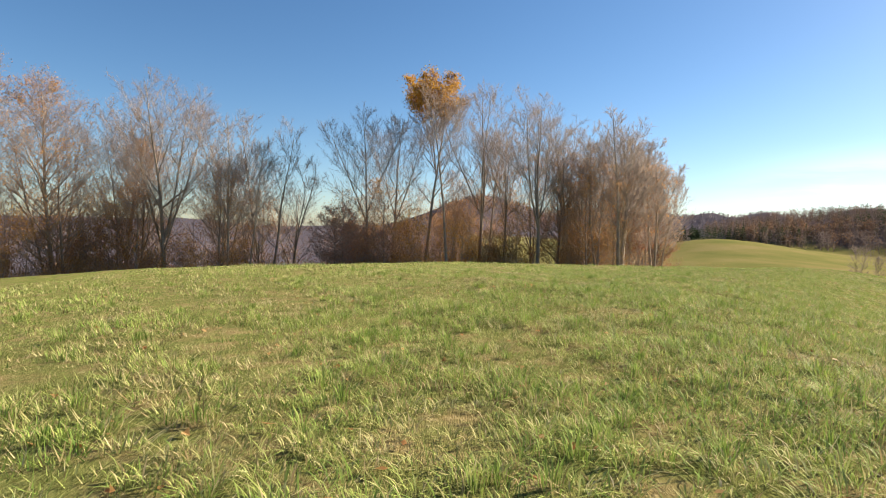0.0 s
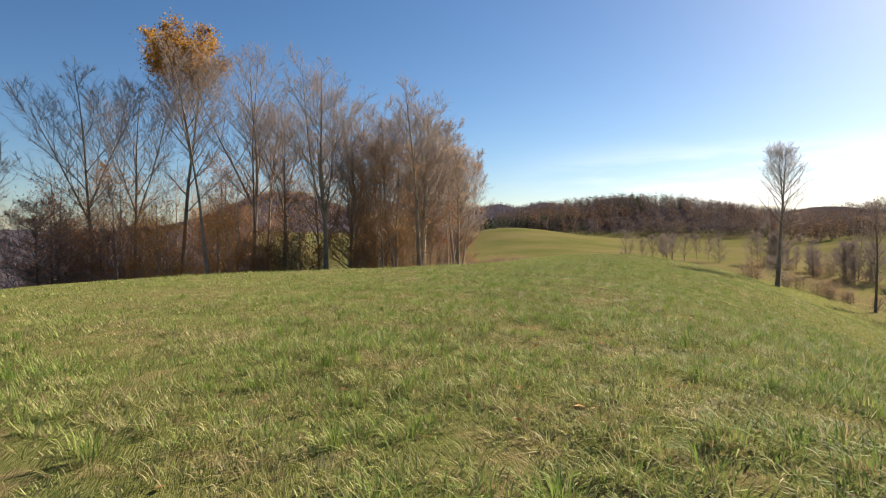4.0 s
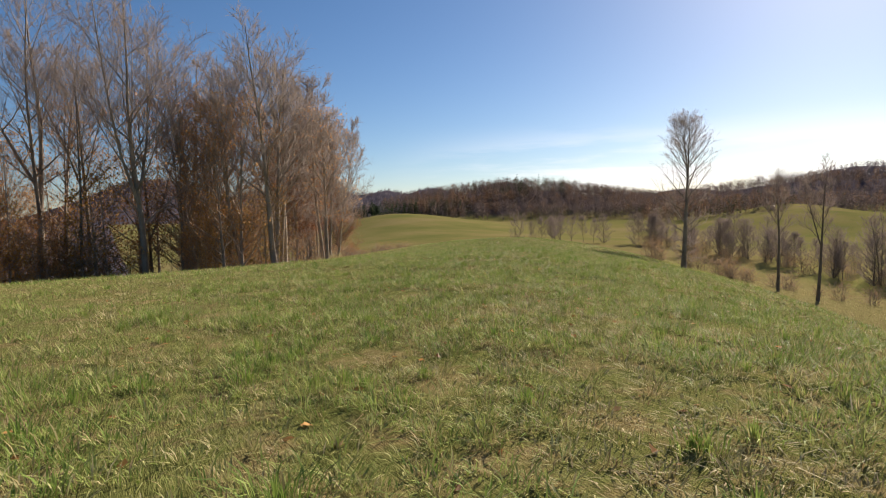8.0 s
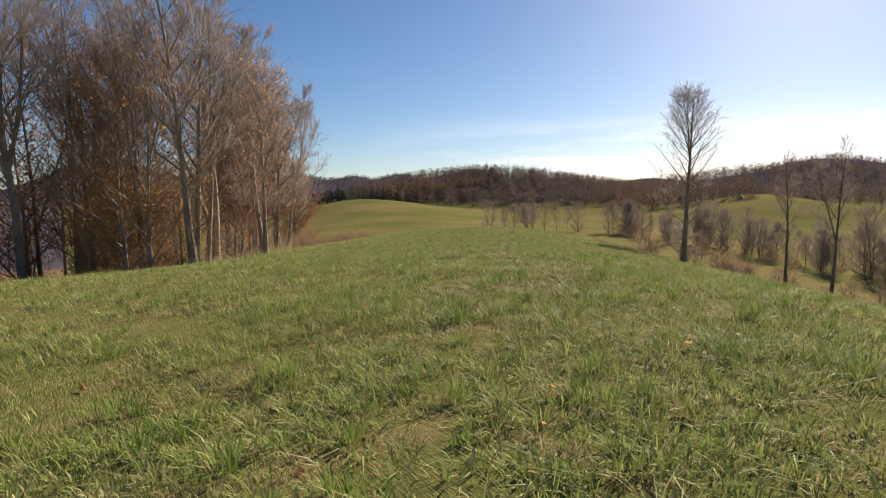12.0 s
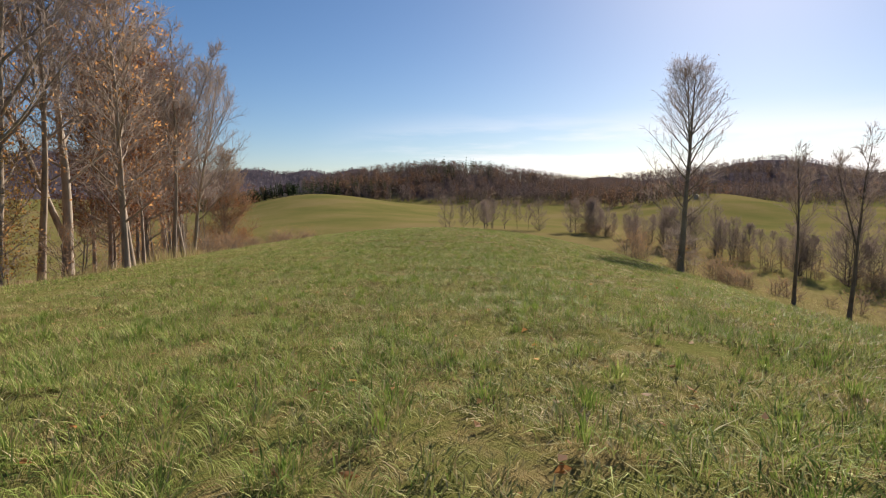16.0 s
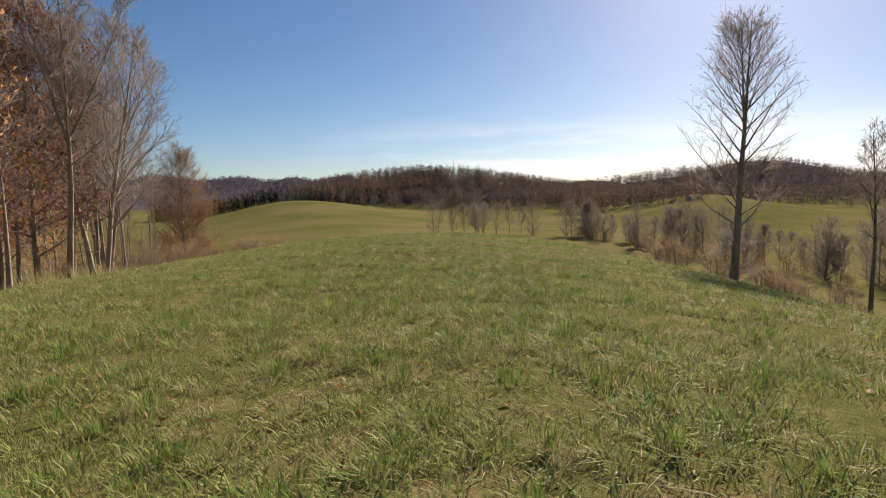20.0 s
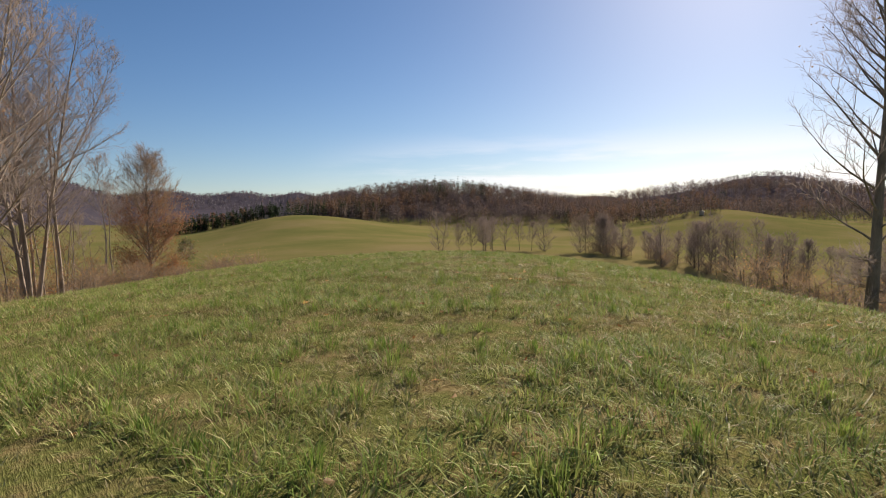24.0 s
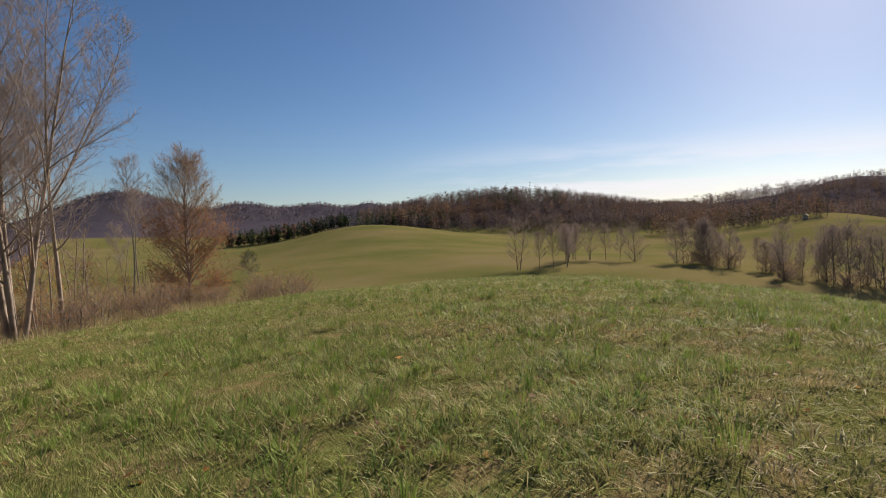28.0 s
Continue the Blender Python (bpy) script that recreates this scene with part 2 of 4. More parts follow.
LEAF_MAROON = foliage("leaf_maroon", ((0.0, (0.30, 0.135, 0.09)), (0.5, (0.43, 0.21, 0.135)), (1.0, (0.54, 0.31, 0.19))))
LEAF_GREEN = foliage("leaf_dull_green", ((0.0, (0.05, 0.06, 0.02)), (0.5, (0.085, 0.095, 0.03)), (1.0, (0.14, 0.14, 0.05))), 0.4)
NEEDLE = foliage("needle_green", ((0.0, (0.026, 0.042, 0.022)), (0.6, (0.042, 0.065, 0.032)), (1.0, (0.065, 0.09, 0.042))), 0.35)

# ground: pasture, dry sedge, leaf litter and haze-tinted far woodland by cover masks
GROUND, gt, gb = material("pasture_ground")
big, mid, fine, blade = noise_tex(gt, 0.045, 4), noise_tex(gt, 0.8, 5), noise_tex(gt, 11, 8, 0.75), noise_tex(gt, 55, 6, 0.7)
green = ramp(gt, fine, ((0.30, (0.055, 0.07, 0.018)), (0.46, (0.12, 0.145, 0.034)), (0.6, (0.20, 0.215, 0.06)), (0.72, (0.36, 0.32, 0.15))))
green = mix(gt, 0.4, green, ramp(gt, blade, ((0.3, (0.05, 0.06, 0.015)), (0.5, (0.15, 0.19, 0.045)), (0.7, (0.30, 0.29, 0.12)))))
at = gt.nodes.new("ShaderNodeAttribute")
at.attribute_name = "close"
mat = None
for turn in (0.4, 1.5, 2.6):      # matted blades lying three ways
    strand = noise_tex(gt, 60, 3, 0.6, stretch=(1, 0.11, 1))
    strand.node.inputs["Vector"].links[0].from_node.inputs["Rotation"].default_value = (0, 0, turn)
    mat = strand if mat is None else math_node(gt, "MAXIMUM", mat, strand)
under = ramp(gt, mat, ((0.46, (0.045, 0.042, 0.018)), (0.56, (0.125, 0.125, 0.042)), (0.64, (0.21, 0.20, 0.075)), (0.74, (0.38, 0.33, 0.17))))
green = mix(gt, math_node(gt, "MULTIPLY", at.outputs["Fac"], 0.75), green, under)
worn = ramp(gt, noise_tex(gt, 1.7, 6, 0.65), ((0.47, (0, 0, 0)), (0.62, (1, 1, 1))))
thatch = ramp(gt, fine, ((0.3, (0.10, 0.058, 0.032)), (0.5, (0.28, 0.185, 0.10)), (0.7, (0.46, 0.34, 0.20))))
pasture = mix(gt, math_node(gt, "MULTIPLY", worn, 0.75), green, thatch)
pasture = mix(gt, math_node(gt, "MULTIPLY", big, 0.5), pasture, (0.185, 0.19, 0.055))
dry = ramp(gt, mid, ((0.3, (0.12, 0.092, 0.045)), (0.5, (0.19, 0.148, 0.07)), (0.75, (0.26, 0.205, 0.105))))
litter = ramp(gt, fine, ((0.3, (0.10, 0.066, 0.04)), (0.5, (0.23, 0.15, 0.085)), (0.72, (0.38, 0.26, 0.15))))
# far woodland colour, its bluish purple painted for the haze of distance
hazy_canopy = ramp(gt, noise_tex(gt, 0.035, 9, 0.75), ((0.3, (0.066, 0.058, 0.072)), (0.5, (0.086, 0.075, 0.09)), (0.62, (0.098, 0.083, 0.094)), (0.75, (0.066, 0.066, 0.073))))
colour = pasture
grazed = ramp(gt, noise_tex(gt, 0.02, 5, 0.6), ((0.35, (0.125, 0.128, 0.042)), (0.5, (0.165, 0.148, 0.054)), (0.65, (0.205, 0.165, 0.075))))
for mask, layer in (("grazed", grazed), ("dry", dry), ("litter", litter), ("hazy_canopy", hazy_canopy)):
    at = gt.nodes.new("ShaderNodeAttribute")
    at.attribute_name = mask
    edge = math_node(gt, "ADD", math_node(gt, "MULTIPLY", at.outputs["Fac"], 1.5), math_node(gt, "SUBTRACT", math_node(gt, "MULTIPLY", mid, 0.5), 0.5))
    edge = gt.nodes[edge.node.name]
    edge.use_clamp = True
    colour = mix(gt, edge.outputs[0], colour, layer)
gt.links.new(colour, gb.inputs["Base Color"])
gb.inputs["Roughness"].default_value = 0.95
gb.inputs["Specular IOR Level"].default_value = 0.0
bump(gt, gb, math_node(gt, "ADD", fine, mat), 0.9, 0.05)

# ---------------------------------------------------------------- ground sheet
def axis(lo, hi, step, reach):
    core = list(np.arange(lo, hi + 1e-6, step))
    d, up, down = step, [core[-1]], [core[0]]
    while up[-1] < reach:
        d = min(d * 1.15, 48)
        up.append(up[-1] + d)
    d = step
    while down[-1] > -reach:
        d = min(d * 1.15, 48)
        down.append(down[-1] - d)
    return np.array(down[:0:-1] + core + up[1:])


def mesh_from(name, verts, faces, mats, smooth_faces=True):
    """verts (n,3); faces (m,k) all of one size."""
    me = bpy.data.meshes.new(name)
    verts, faces = np.asarray(verts, np.float32), np.asarray(faces, np.int32)
    m, k = faces.shape
    me.vertices.add(len(verts))
    me.vertices.foreach_set("co", verts.ravel())
    me.loops.add(m * k)
    me.loops.foreach_set("vertex_index", faces.ravel())
    me.polygons.add(m)
    me.polygons.foreach_set("loop_start", np.arange(0, m * k, k, dtype=np.int32))
    me.polygons.foreach_set("use_smooth", np.full(m, smooth_faces))
    me.update(calc_edges=True)
    for mt in mats:
        me.materials.append(mt)
    return me


gx, gy = axis(-70, 130, 1.7, 4600), axis(-15, 200, 1.7, 4600)
X, Y = np.meshgrid(gx, gy)
Z = land(X, Y)
nx, ny = len(gx), len(gy)
i = np.arange(nx * ny).reshape(ny, nx)
quads = np.stack([i[:-1, :-1], i[:-1, 1:], i[1:, 1:], i[1:, :-1]], -1).reshape(-1, 4)


def on_sheet(x, y):
    """Height of the ground sheet between its corners."""
    k, n = min(max(int(np.searchsorted(gx, x)) - 1, 0), nx - 2), min(max(int(np.searchsorted(gy, y)) - 1, 0), ny - 2)
    u, w = (x - gx[k]) / (gx[k + 1] - gx[k]), (y - gy[n]) / (gy[n + 1] - gy[n])
    return float((Z[n, k] * (1 - u) + Z[n, k + 1] * u) * (1 - w) + (Z[n + 1, k] * (1 - u) + Z[n + 1, k + 1] * u) * w)


me = mesh_from("ground", np.stack([X, Y, Z], -1).reshape(-1, 3), quads, [GROUND])
s, v = X * AX[0] + Y * AX[1], X * AX[1] - Y * AX[0]
wood = in_wood(X, Y)
near_wood = (X > -230) & (X < 76) & (Y < 185 + 120 * (X < 20))
woods = forested(X, Y)
dryness = np.maximum(smooth(-4, 0, wood) * near_wood * (1 - smooth(50, 60, wood)), smooth(29, 42, v - 0.03 * (s - 60)) * (1 - smooth(70, 90, v)) * smooth(20, 50, s) * (1 - smooth(170, 200, s)) * 0.62)
dryness = np.maximum(dryness, 0.75 * np.exp(-(((X - 75) / 22) ** 2) - ((Y - 172) / 14) ** 2))
dryness = np.maximum(dryness, 0.9 * np.exp(-((((X - 53) - 0.55 * (Y - 150)) / 13) ** 4) - ((Y - 150) / 30) ** 4))
dryness = np.maximum(dryness, 0.6 * np.exp(-((((X - 205) + 0.4 * (Y - 222)) / 48) ** 2) - ((Y - 222) / 13) ** 2))
ways = np.abs(v - crown_of_field(s))
# the last mask also gives all ground past about 1 km the haze tint
for mask, val in (("close", (1 - smooth(8, 26, ways)) * (1 - smooth(120, 145, s))), ("grazed", smooth(70, 150, np.hypot(X - 51, Y - 84)) * smooth(100, 150, s + 0.6 * np.abs(v)) * 0.85), ("dry", dryness), ("litter", smooth(0, 5, wood) * near_wood * (1 - smooth(110, 140, wood)) * (1 - smooth(38, 44, X))), ("hazy_canopy", np.maximum(np.maximum(woods, smooth(100, 130, wood) * (X < 20)), smooth(900, 1100, np.hypot(X - 51, Y - 84))))):
    at = me.attributes.new(mask, "FLOAT", "POINT")
    at.data.foreach_set("value", val.astype(np.float32).ravel())
tagged(new("ground", me), "rolling green autumn pasture with straw patches and leaf litter", "ground", kind="structure")

# ---------------------------------------------------------------- trees
def part(name, me, parent, label=""):
    ob = new(name, me)
    ob.parent = parent
    if label:
        ob["label"] = label
    return ob


def tubes(lines, sides):
    """Tapered tubes round polylines of (point, radius); arrays of verts and quads."""
    V, F, base = [], [], 0
    ang = [2 * math.pi * k / sides for k in range(sides)]
    cs = [(math.cos(q), math.sin(q)) for q in ang]
    for line in lines:
        n = len(line)
        pts = [p for p, _ in line]
        for j, (p, r) in enumerate(line):
            d = pts[min(j + 1, n - 1)] - pts[max(j - 1, 0)]
            d.normalize()
            side = d.cross(Vector((0.31, 0.95, 0.05)))
            if side.length < 0.05:
                side = d.cross(Vector((1, 0, 0)))
            side.normalize()
            other = d.cross(side)
            for c, q in cs:
                V.append((p.x + r * (c * side.x + q * other.x), p.y + r * (c * side.y + q * other.y), p.z + r * (c * side.z + q * other.z)))
        for j in range(n - 1):
            for k in range(sides):
                a, b = base + j * sides + k, base + j * sides + (k + 1) % sides
                F.append((a, b, b + sides, a + sides))
        base += n * sides
    return np.array(V, np.float32), np.array(F, np.int32)


def ribbons(lines, stout=1.0):
    """Hair-thin twigs as narrow blades."""
    P = np.array([[a[0][:], b[0][:]] for a, b in lines], np.float32)
    r = np.array([[a[1], b[1]] for a, b in lines], np.float32)[..., None]
    d = P[:, 1] - P[:, 0]
    side = np.cross(d, np.random.default_rng(len(lines)).normal(0, 1, d.shape))
    side /= np.linalg.norm(side, axis=1)[:, None] + 1e-9
    r = r * stout
    V = np.stack([P[:, 0] - side * r[:, 0], P[:, 0] + side * r[:, 0], P[:, 1]], 1).reshape(-1, 3)
    return V, np.arange(len(V), dtype=np.int32).reshape(-1, 3)


def leaf_mesh(name, rng, spots, size, mat, per=3, spread=0.5):
    """Loose leaf sprays: small bent diamonds round the given spots."""
    spots = np.repeat(np.array(spots), per, 0)
    n = len(spots)
    c = spots + rng.normal(0, spread, (n, 3)) * (1, 1, 0.7)
    a = rng.normal(0, 1, (n, 3))
    a /= np.linalg.norm(a, axis=1)[:, None]
    b = np.cross(a, rng.normal(0, 1, (n, 3)))
    b /= np.linalg.norm(b, axis=1)[:, None] + 1e-6
    s = 1.3 * size * rng.uniform(0.6, 1.4, (n, 1))
    V = np.stack([c - a * s, c + b * s * 0.8, c + a * s - b * s * 0.35], 1).reshape(-1, 3)
    return mesh_from(name, V, np.arange(3 * n).reshape(n, 3), [mat], False)


def bent(rng, start, way, length, r0, r1, n, lift, wob):
    """A limb: a polyline that bends upwards by lift and wanders by wob."""
    line, p, d = [], start.copy(), way.normalized()
    for j in range(n):
        t = j / (n - 1)
        line.append((p.copy(), r0 + (r1 - r0) * t ** 0.8))
        d = (d + Vector((rng.normal(0, wob), rng.normal(0, wob), rng.normal(0, wob * 0.6) + lift / n))).normalized()
        p = p + d * (length / (n - 1))
    return line


def along(line, t):
    q = t * (len(line) - 1)
    j = min(int(q), len(line) - 2)
    f = q - j
    return line[j][0].lerp(line[j + 1][0], f), line[j][1] * (1 - f) + line[j + 1][1] * f, (line[j + 1][0] - line[j][0]).normalized()


def crown_shape(q):
    """Half-width of a rounded crown, as a share of its widest, at the share q of its height."""
    return 0.62 + 0.38 * math.sin(math.pi / 2 * q / 0.38) if q < 0.38 else math.sqrt(max(0.02, 1 - ((q - 0.38) / 0.65) ** 2))


def tree(name, seed, tall, girth, clear=0.35, limbs=18, reach=0.28, rise=0.6, lean=(0, 0), stems=1, fork=0.0, subs=9, twigs=8, spread=1.0, skirt=0,
         bark_mat=None, twig_mat=None, leaf=None, leaf_share=1.0, leaf_from=0.0, leaf_to=1.0, leaf_size=0.16, leaf_per=3, wob=0.03, droop=0.0, light=False, stout=1.7):
    """A bare or leafy broadleaf at the origin: trunk, branches, twigs and leaves as parts. tall: metres; girth: trunk radius; clear: share
    of bare trunk; reach: half-width of the crown as a share of tall; stems: trunks from the base or from the height fork, which lean apart by
    spread; skirt: small drooping limbs below the crown."""
    rng = np.random.default_rng(seed)
    root = new(name)
    trunks, big, small, fine, spots = [], [], [], [], []
    first = rng.uniform(0, 6.28)
    for k in range(stems):
        a = first + k * 2 * math.pi / stems + rng.normal(0, 0.3)
        out = 0 if stems == 1 else (0.10 + 0.07 * rng.random()) * spread
        if k == 0 or fork == 0:
            start, r = Vector((0.35 * math.cos(a), 0.35 * math.sin(a), -0.4)) if stems > 1 and fork == 0 else Vector((0, 0, -0.4)), girth
            out = out * (0.5 if fork else 1)
            length, way = tall * (1 if k == 0 else rng.uniform(0.84, 0.97)), Vector((lean[0] + out * math.cos(a), lean[1] + out * math.sin(a), 1))
        else:
            at = fork * rng.uniform(1.0, 1.3)
            start, r, _ = along(trunks[0], min(at, 0.8))
            r *= 0.72
            length, way = (tall - start.z) * rng.uniform(0.82, 0.98), Vector((out * 3.2 * math.cos(a), out * 3.2 * math.sin(a), 1))
        line = bent(rng, start, way, length, r, 0.03, 8 if light else 13, 0.28, wob)
        if k == 0 or fork == 0:
            line[0] = (line[0][0], r * 1.5)
            line.insert(1, (line[0][0].lerp(line[1][0], 0.12), r * 1.08))
        trunks.append(line)
    per = max(3, limbs // stems)
    base = clear * tall
    for n_line, line in enumerate(trunks):
        foot = clear if n_line == 0 or fork == 0 else 0.12
        for k in range(per + (skirt if n_line == 0 else 0)):
            hang = k >= per
            t = rng.uniform(0.55, 1.0) * clear if hang else foot + (0.97 - foot) * ((k + rng.random()) / per)
            p, r, d = along(line, t)
            a = k * 2.4 + n_line * 1.7 + rng.normal(0, 0.35)
            q = min(max((p.z - base) / (tall - base), 0), 1)
            up = rise * (0.75 + 0.75 * q) - droop * (1 - q) + rng.normal(0, 0.1)
            if hang:
                up = rng.uniform(-0.1, 0.25)
            way = Vector((math.cos(a), math.sin(a), up))
            steep = up / math.hypot(1, up)
            ln = 0.2 * tall
            for _ in range(4):      # as long as the rounded crown lets it
                tip = min(q + 0.95 * ln * max(steep, 0.1) / (tall - base), 1)
                room = reach * tall * crown_shape(tip) - 0.55 * math.hypot(p.x, p.y)
                ln = 0.5 * ln + 0.5 * max(room, 0.06 * tall) / max(math.sqrt(1 - steep * steep), 0.45)
            ln = min(ln, (1.0 - q) * (tall - base) / max(steep, 0.3) + 0.07 * tall) * rng.uniform(0.72, 1.1) * (0.55 if hang else 1)
            limb = bent(rng, p, way, ln, min(r * 0.62, 0.011 * ln + 0.028), 0.012, 5 if light else 7, 0.1 if hang else 0.36 - droop * 0.5, 0.085)
            big.append(limb)
            for j in range(subs):
                t2 = 0.16 + 0.82 * (j + rng.random()) / subs
                p2, r2, d2 = along(limb, t2)
                flat = d2.cross(Vector((0, 0, 1)))
                flat = (flat.normalized() if flat.length > 0.1 else Vector((1, 0, 0))) * (1 if j % 2 else -1)
                side = flat + Vector(rng.normal(0, 0.5, 3).tolist())
                way2 = d2 * 0.95 + (side - d2 * side.dot(d2)).normalized() * 0.8 + Vector((0, 0, 0.1 - droop * 0.4))
                l2 = ln * (0.16 + 0.42 * (1 - t2)) * rng.uniform(0.7, 1.25) + 0.25
                sub = bent(rng, p2, way2, l2, max(0.012, r2 * 0.5), 0.007, 3 if light else 4, 0.26, 0.1)
                small.append(sub)
                for i in range(twigs):
                    p3, r3, d3 = along(sub, 0.1 + 0.9 * (i + rng.random()) / twigs)
                    side = Vector(rng.normal(0, 1, 3).tolist())
                    way3 = (d3 * 0.95 + side * 0.44 + Vector((0, 0, 0.18))).normalized()
                    l3 = (0.45 + 0.3 * l2) * rng.uniform(0.6, 1.25)
                    tip = p3 + way3 * l3
                    fine.append([(p3, 0.011), (tip, 0.005)])
                    if leaf and leaf_from <= q <= leaf_to and rng.random() < leaf_share:
                        spots.append(tip)
                    if light:
                        continue
                    for shoot in (0.62, 0.5):
                        side = Vector(rng.normal(0, 1, 3).tolist())
                        fork_at = p3.lerp(tip, 0.15 + 0.6 * rng.random())
                        fine.append([(fork_at, 0.008), (fork_at + (way3 * 0.85 + side * 0.45 + Vector((0, 0, 0.05))) * l3 * shoot, 0.004)])
    V, F = tubes(trunks, 6 if light else 9)
    part("trunk", mesh_from("trunk", V, F, [bark_mat or BARK_GREY]), root)
    if light:
        fine += [[p, q] for line in small for p, q in zip(line[:-1], line[1:])]
        small = []
    parts = [tubes(big, 3 if light else 5)] + ([tubes(small, 3)] if small else []) + [ribbons(fine, stout)]
    parts = [(v, f if f.shape[1] == 3 else np.concatenate([f[:, :3], f[:, (0, 2, 3)]])) for v, f in parts]
    V = np.concatenate([p[0] for p in parts])
    off = np.cumsum([0] + [len(p[0]) for p in parts[:-1]])
    F = np.concatenate([p[1] + o for p, o in zip(parts, off)])
    me = mesh_from("crown", V, F, [bark_mat or BARK_GREY, twig_mat or TWIG])
    me.polygons.foreach_set("material_index", (np.arange(len(F)) >= len(parts[0][1])).astype(np.int32))
    tagged(part("crown", me, root), kind="stuff")
    if spots:
        tagged(part("foliage", leaf_mesh("foliage", rng, spots, leaf_size, leaf, leaf_per, 0.35), root), kind="stuff")
    return root


def up_to(x, y, top):
    """The height of a tree at a place whose tip is at the level top."""
    return 0.94 * (top - height(x, y))


def stand(ob, x, y, turn=0.0, scale=1.0, sink=0.0):
    ob.matrix_basis = pose(x, y, height(x, y) - sink, 0, 0, turn) @ Matrix.Scale(scale, 4)
    return ob


def again(ob, x, y, turn=0.0, scale=1.0):
    c = copy_thing(ob, pose(x, y, height(x, y), 0, 0, turn))
    c.scale = (scale, scale, scale)
    return c


WOOD = "trees of the wood"
PALE, DARK = BARK_PALE, BARK_DARK
# the trees that stand out along the wood's edge
tulip = tree("tulip_tree", 3, up_to(-2.6, 97, 28.8), 0.40, clear=0.4, limbs=36, reach=0.2, rise=1.0, leaf=LEAF_GOLD, leaf_share=0.65, leaf_from=0.52, leaf_size=0.12, leaf_per=8, twigs=12, stems=3, fork=0.5)
tagged(stand(tulip, -2.6, 97), "tall slender tree with a golden-leaved top at the wood's edge", "tree", WOOD)
ash_a = tree("bare_tree", 5, up_to(-11.7, 92, 22), 0.32, clear=0.34, limbs=36, reach=0.24, rise=1.15, stems=3, fork=0.42)
tagged(stand(ash_a, -11.7, 92), "tall bare grey tree with an upright crown", "tree", WOOD)
slim = tree("bare_tree", 7, up_to(1.4, 88, 23.6), 0.27, clear=0.55, limbs=26, reach=0.17, rise=1.1, stems=2, fork=0.6)
tagged(stand(slim, 1.4, 88), "slim tall bare tree with a high narrow crown", "tree", WOOD)
forked = tree("forked_tree", 11, up_to(6.2, 96, 27.7), 0.44, clear=0.42, limbs=33, reach=0.24, rise=1.15, stems=3, fork=0.33, lean=(0.06, 0))
tagged(stand(forked, 6.2, 96), "tall forked bare tree with a long side limb", "tree", WOOD)
tall_b = tree("bare_tree", 13, up_to(8.4, 101, 22), 0.30, clear=0.42, limbs=33, reach=0.22, rise=1.1, bark_mat=PALE, stems=3, fork=0.5)
tagged(stand(tall_b, 8.4, 101), "pale straight bare tree among darker trunks", "tree", WOOD)
wide = tree("bare_tree", 17, up_to(15.3, 90.5, 23.4), 0.37, clear=0.28, limbs=44, reach=0.29, rise=1.0, stems=4, fork=0.36, twigs=9)
tagged(stand(wide, 15.3, 90.5), "broad bare tree with a wide rounded crown", "tree", WOOD)
leaning = tree("bare_tree", 19, up_to(24, 87.5, 16.6), 0.23, clear=0.5, limbs=20, reach=0.18, rise=1.2, lean=(-0.12, 0.0), stems=2, fork=0.6)
tagged(stand(leaning, 24, 87.5), "thin leaning bare tree", "tree", WOOD)
double = tree("twin_stemmed_tree", 23, up_to(26.2, 84, 20.2), 0.33, clear=0.32, limbs=36, reach=0.26, rise=1.2, stems=2)
tagged(stand(double, 26.2, 84), "bare tree with two stems and a fan of fine branches", "tree", WOOD)
bushy = tree("bushy_tree", 29, up_to(32.5, 87, 12.6), 0.24, clear=0.24, limbs=28, reach=0.28, rise=0.7, leaf=LEAF_RUST, leaf_share=0.25, leaf_to=0.9, leaf_size=0.08, leaf_per=3, twigs=7)
tagged(stand(bushy, 32.5, 87), "bushy tree with low spreading twigs and few brown leaves", "tree", WOOD)
split_tree = tree("twin_stemmed_tree", 31, up_to(30.3, 96, 20), 0.41, clear=0.3, limbs=32, reach=0.29, rise=0.95, stems=2, fork=0.14, bark_mat=PALE, twigs=9)
tagged(stand(split_tree, 30.3, 96), "bare grey tree whose trunk splits low", "tree", WOOD)
beech = tree("rusty_tree", 37, up_to(38, 110, 14.5), 0.26, clear=0.2, limbs=44, reach=0.25, rise=0.9, leaf=LEAF_COPPER, leaf_share=0.75, leaf_size=0.082, leaf_per=8, twigs=7)
tagged(stand(beech, 38, 110), "tall tree in rusty orange-brown autumn leaf at the wood's end", "tree", WOOD)
again(beech, 34, 103.5, 90, 0.85)
pale_twin = tree("twin_stemmed_tree", 41, up_to(42, 111, 13.8), 0.24, clear=0.26, limbs=44, reach=0.31, rise=1.2, stems=2, bark_mat=PALE, twigs=9)
tagged(stand(pale_twin, 42, 111), "pale-barked bare tree with two stems at the wood's end", "tree", WOOD)
fan = tree("broad_tree", 43, up_to(-39.5, 84, 23.4), 0.44, clear=0.3, limbs=48, reach=0.31, rise=1.15, stems=4, fork=0.3, twigs=9, leaf=LEAF_RUST, leaf_share=0.25, leaf_size=0.06, leaf_per=4)
tagged(stand(fan, -39.5, 84), "broad bare tree with a fan-shaped crown", "tree", WOOD)
oak_brown = tree("brown_oak", 47, up_to(-51.5, 78, 20.7), 0.41, clear=0.18, limbs=46, reach=0.31, rise=1.0, leaf=LEAF_RUST, leaf_share=0.6, leaf_size=0.065, leaf_per=8)
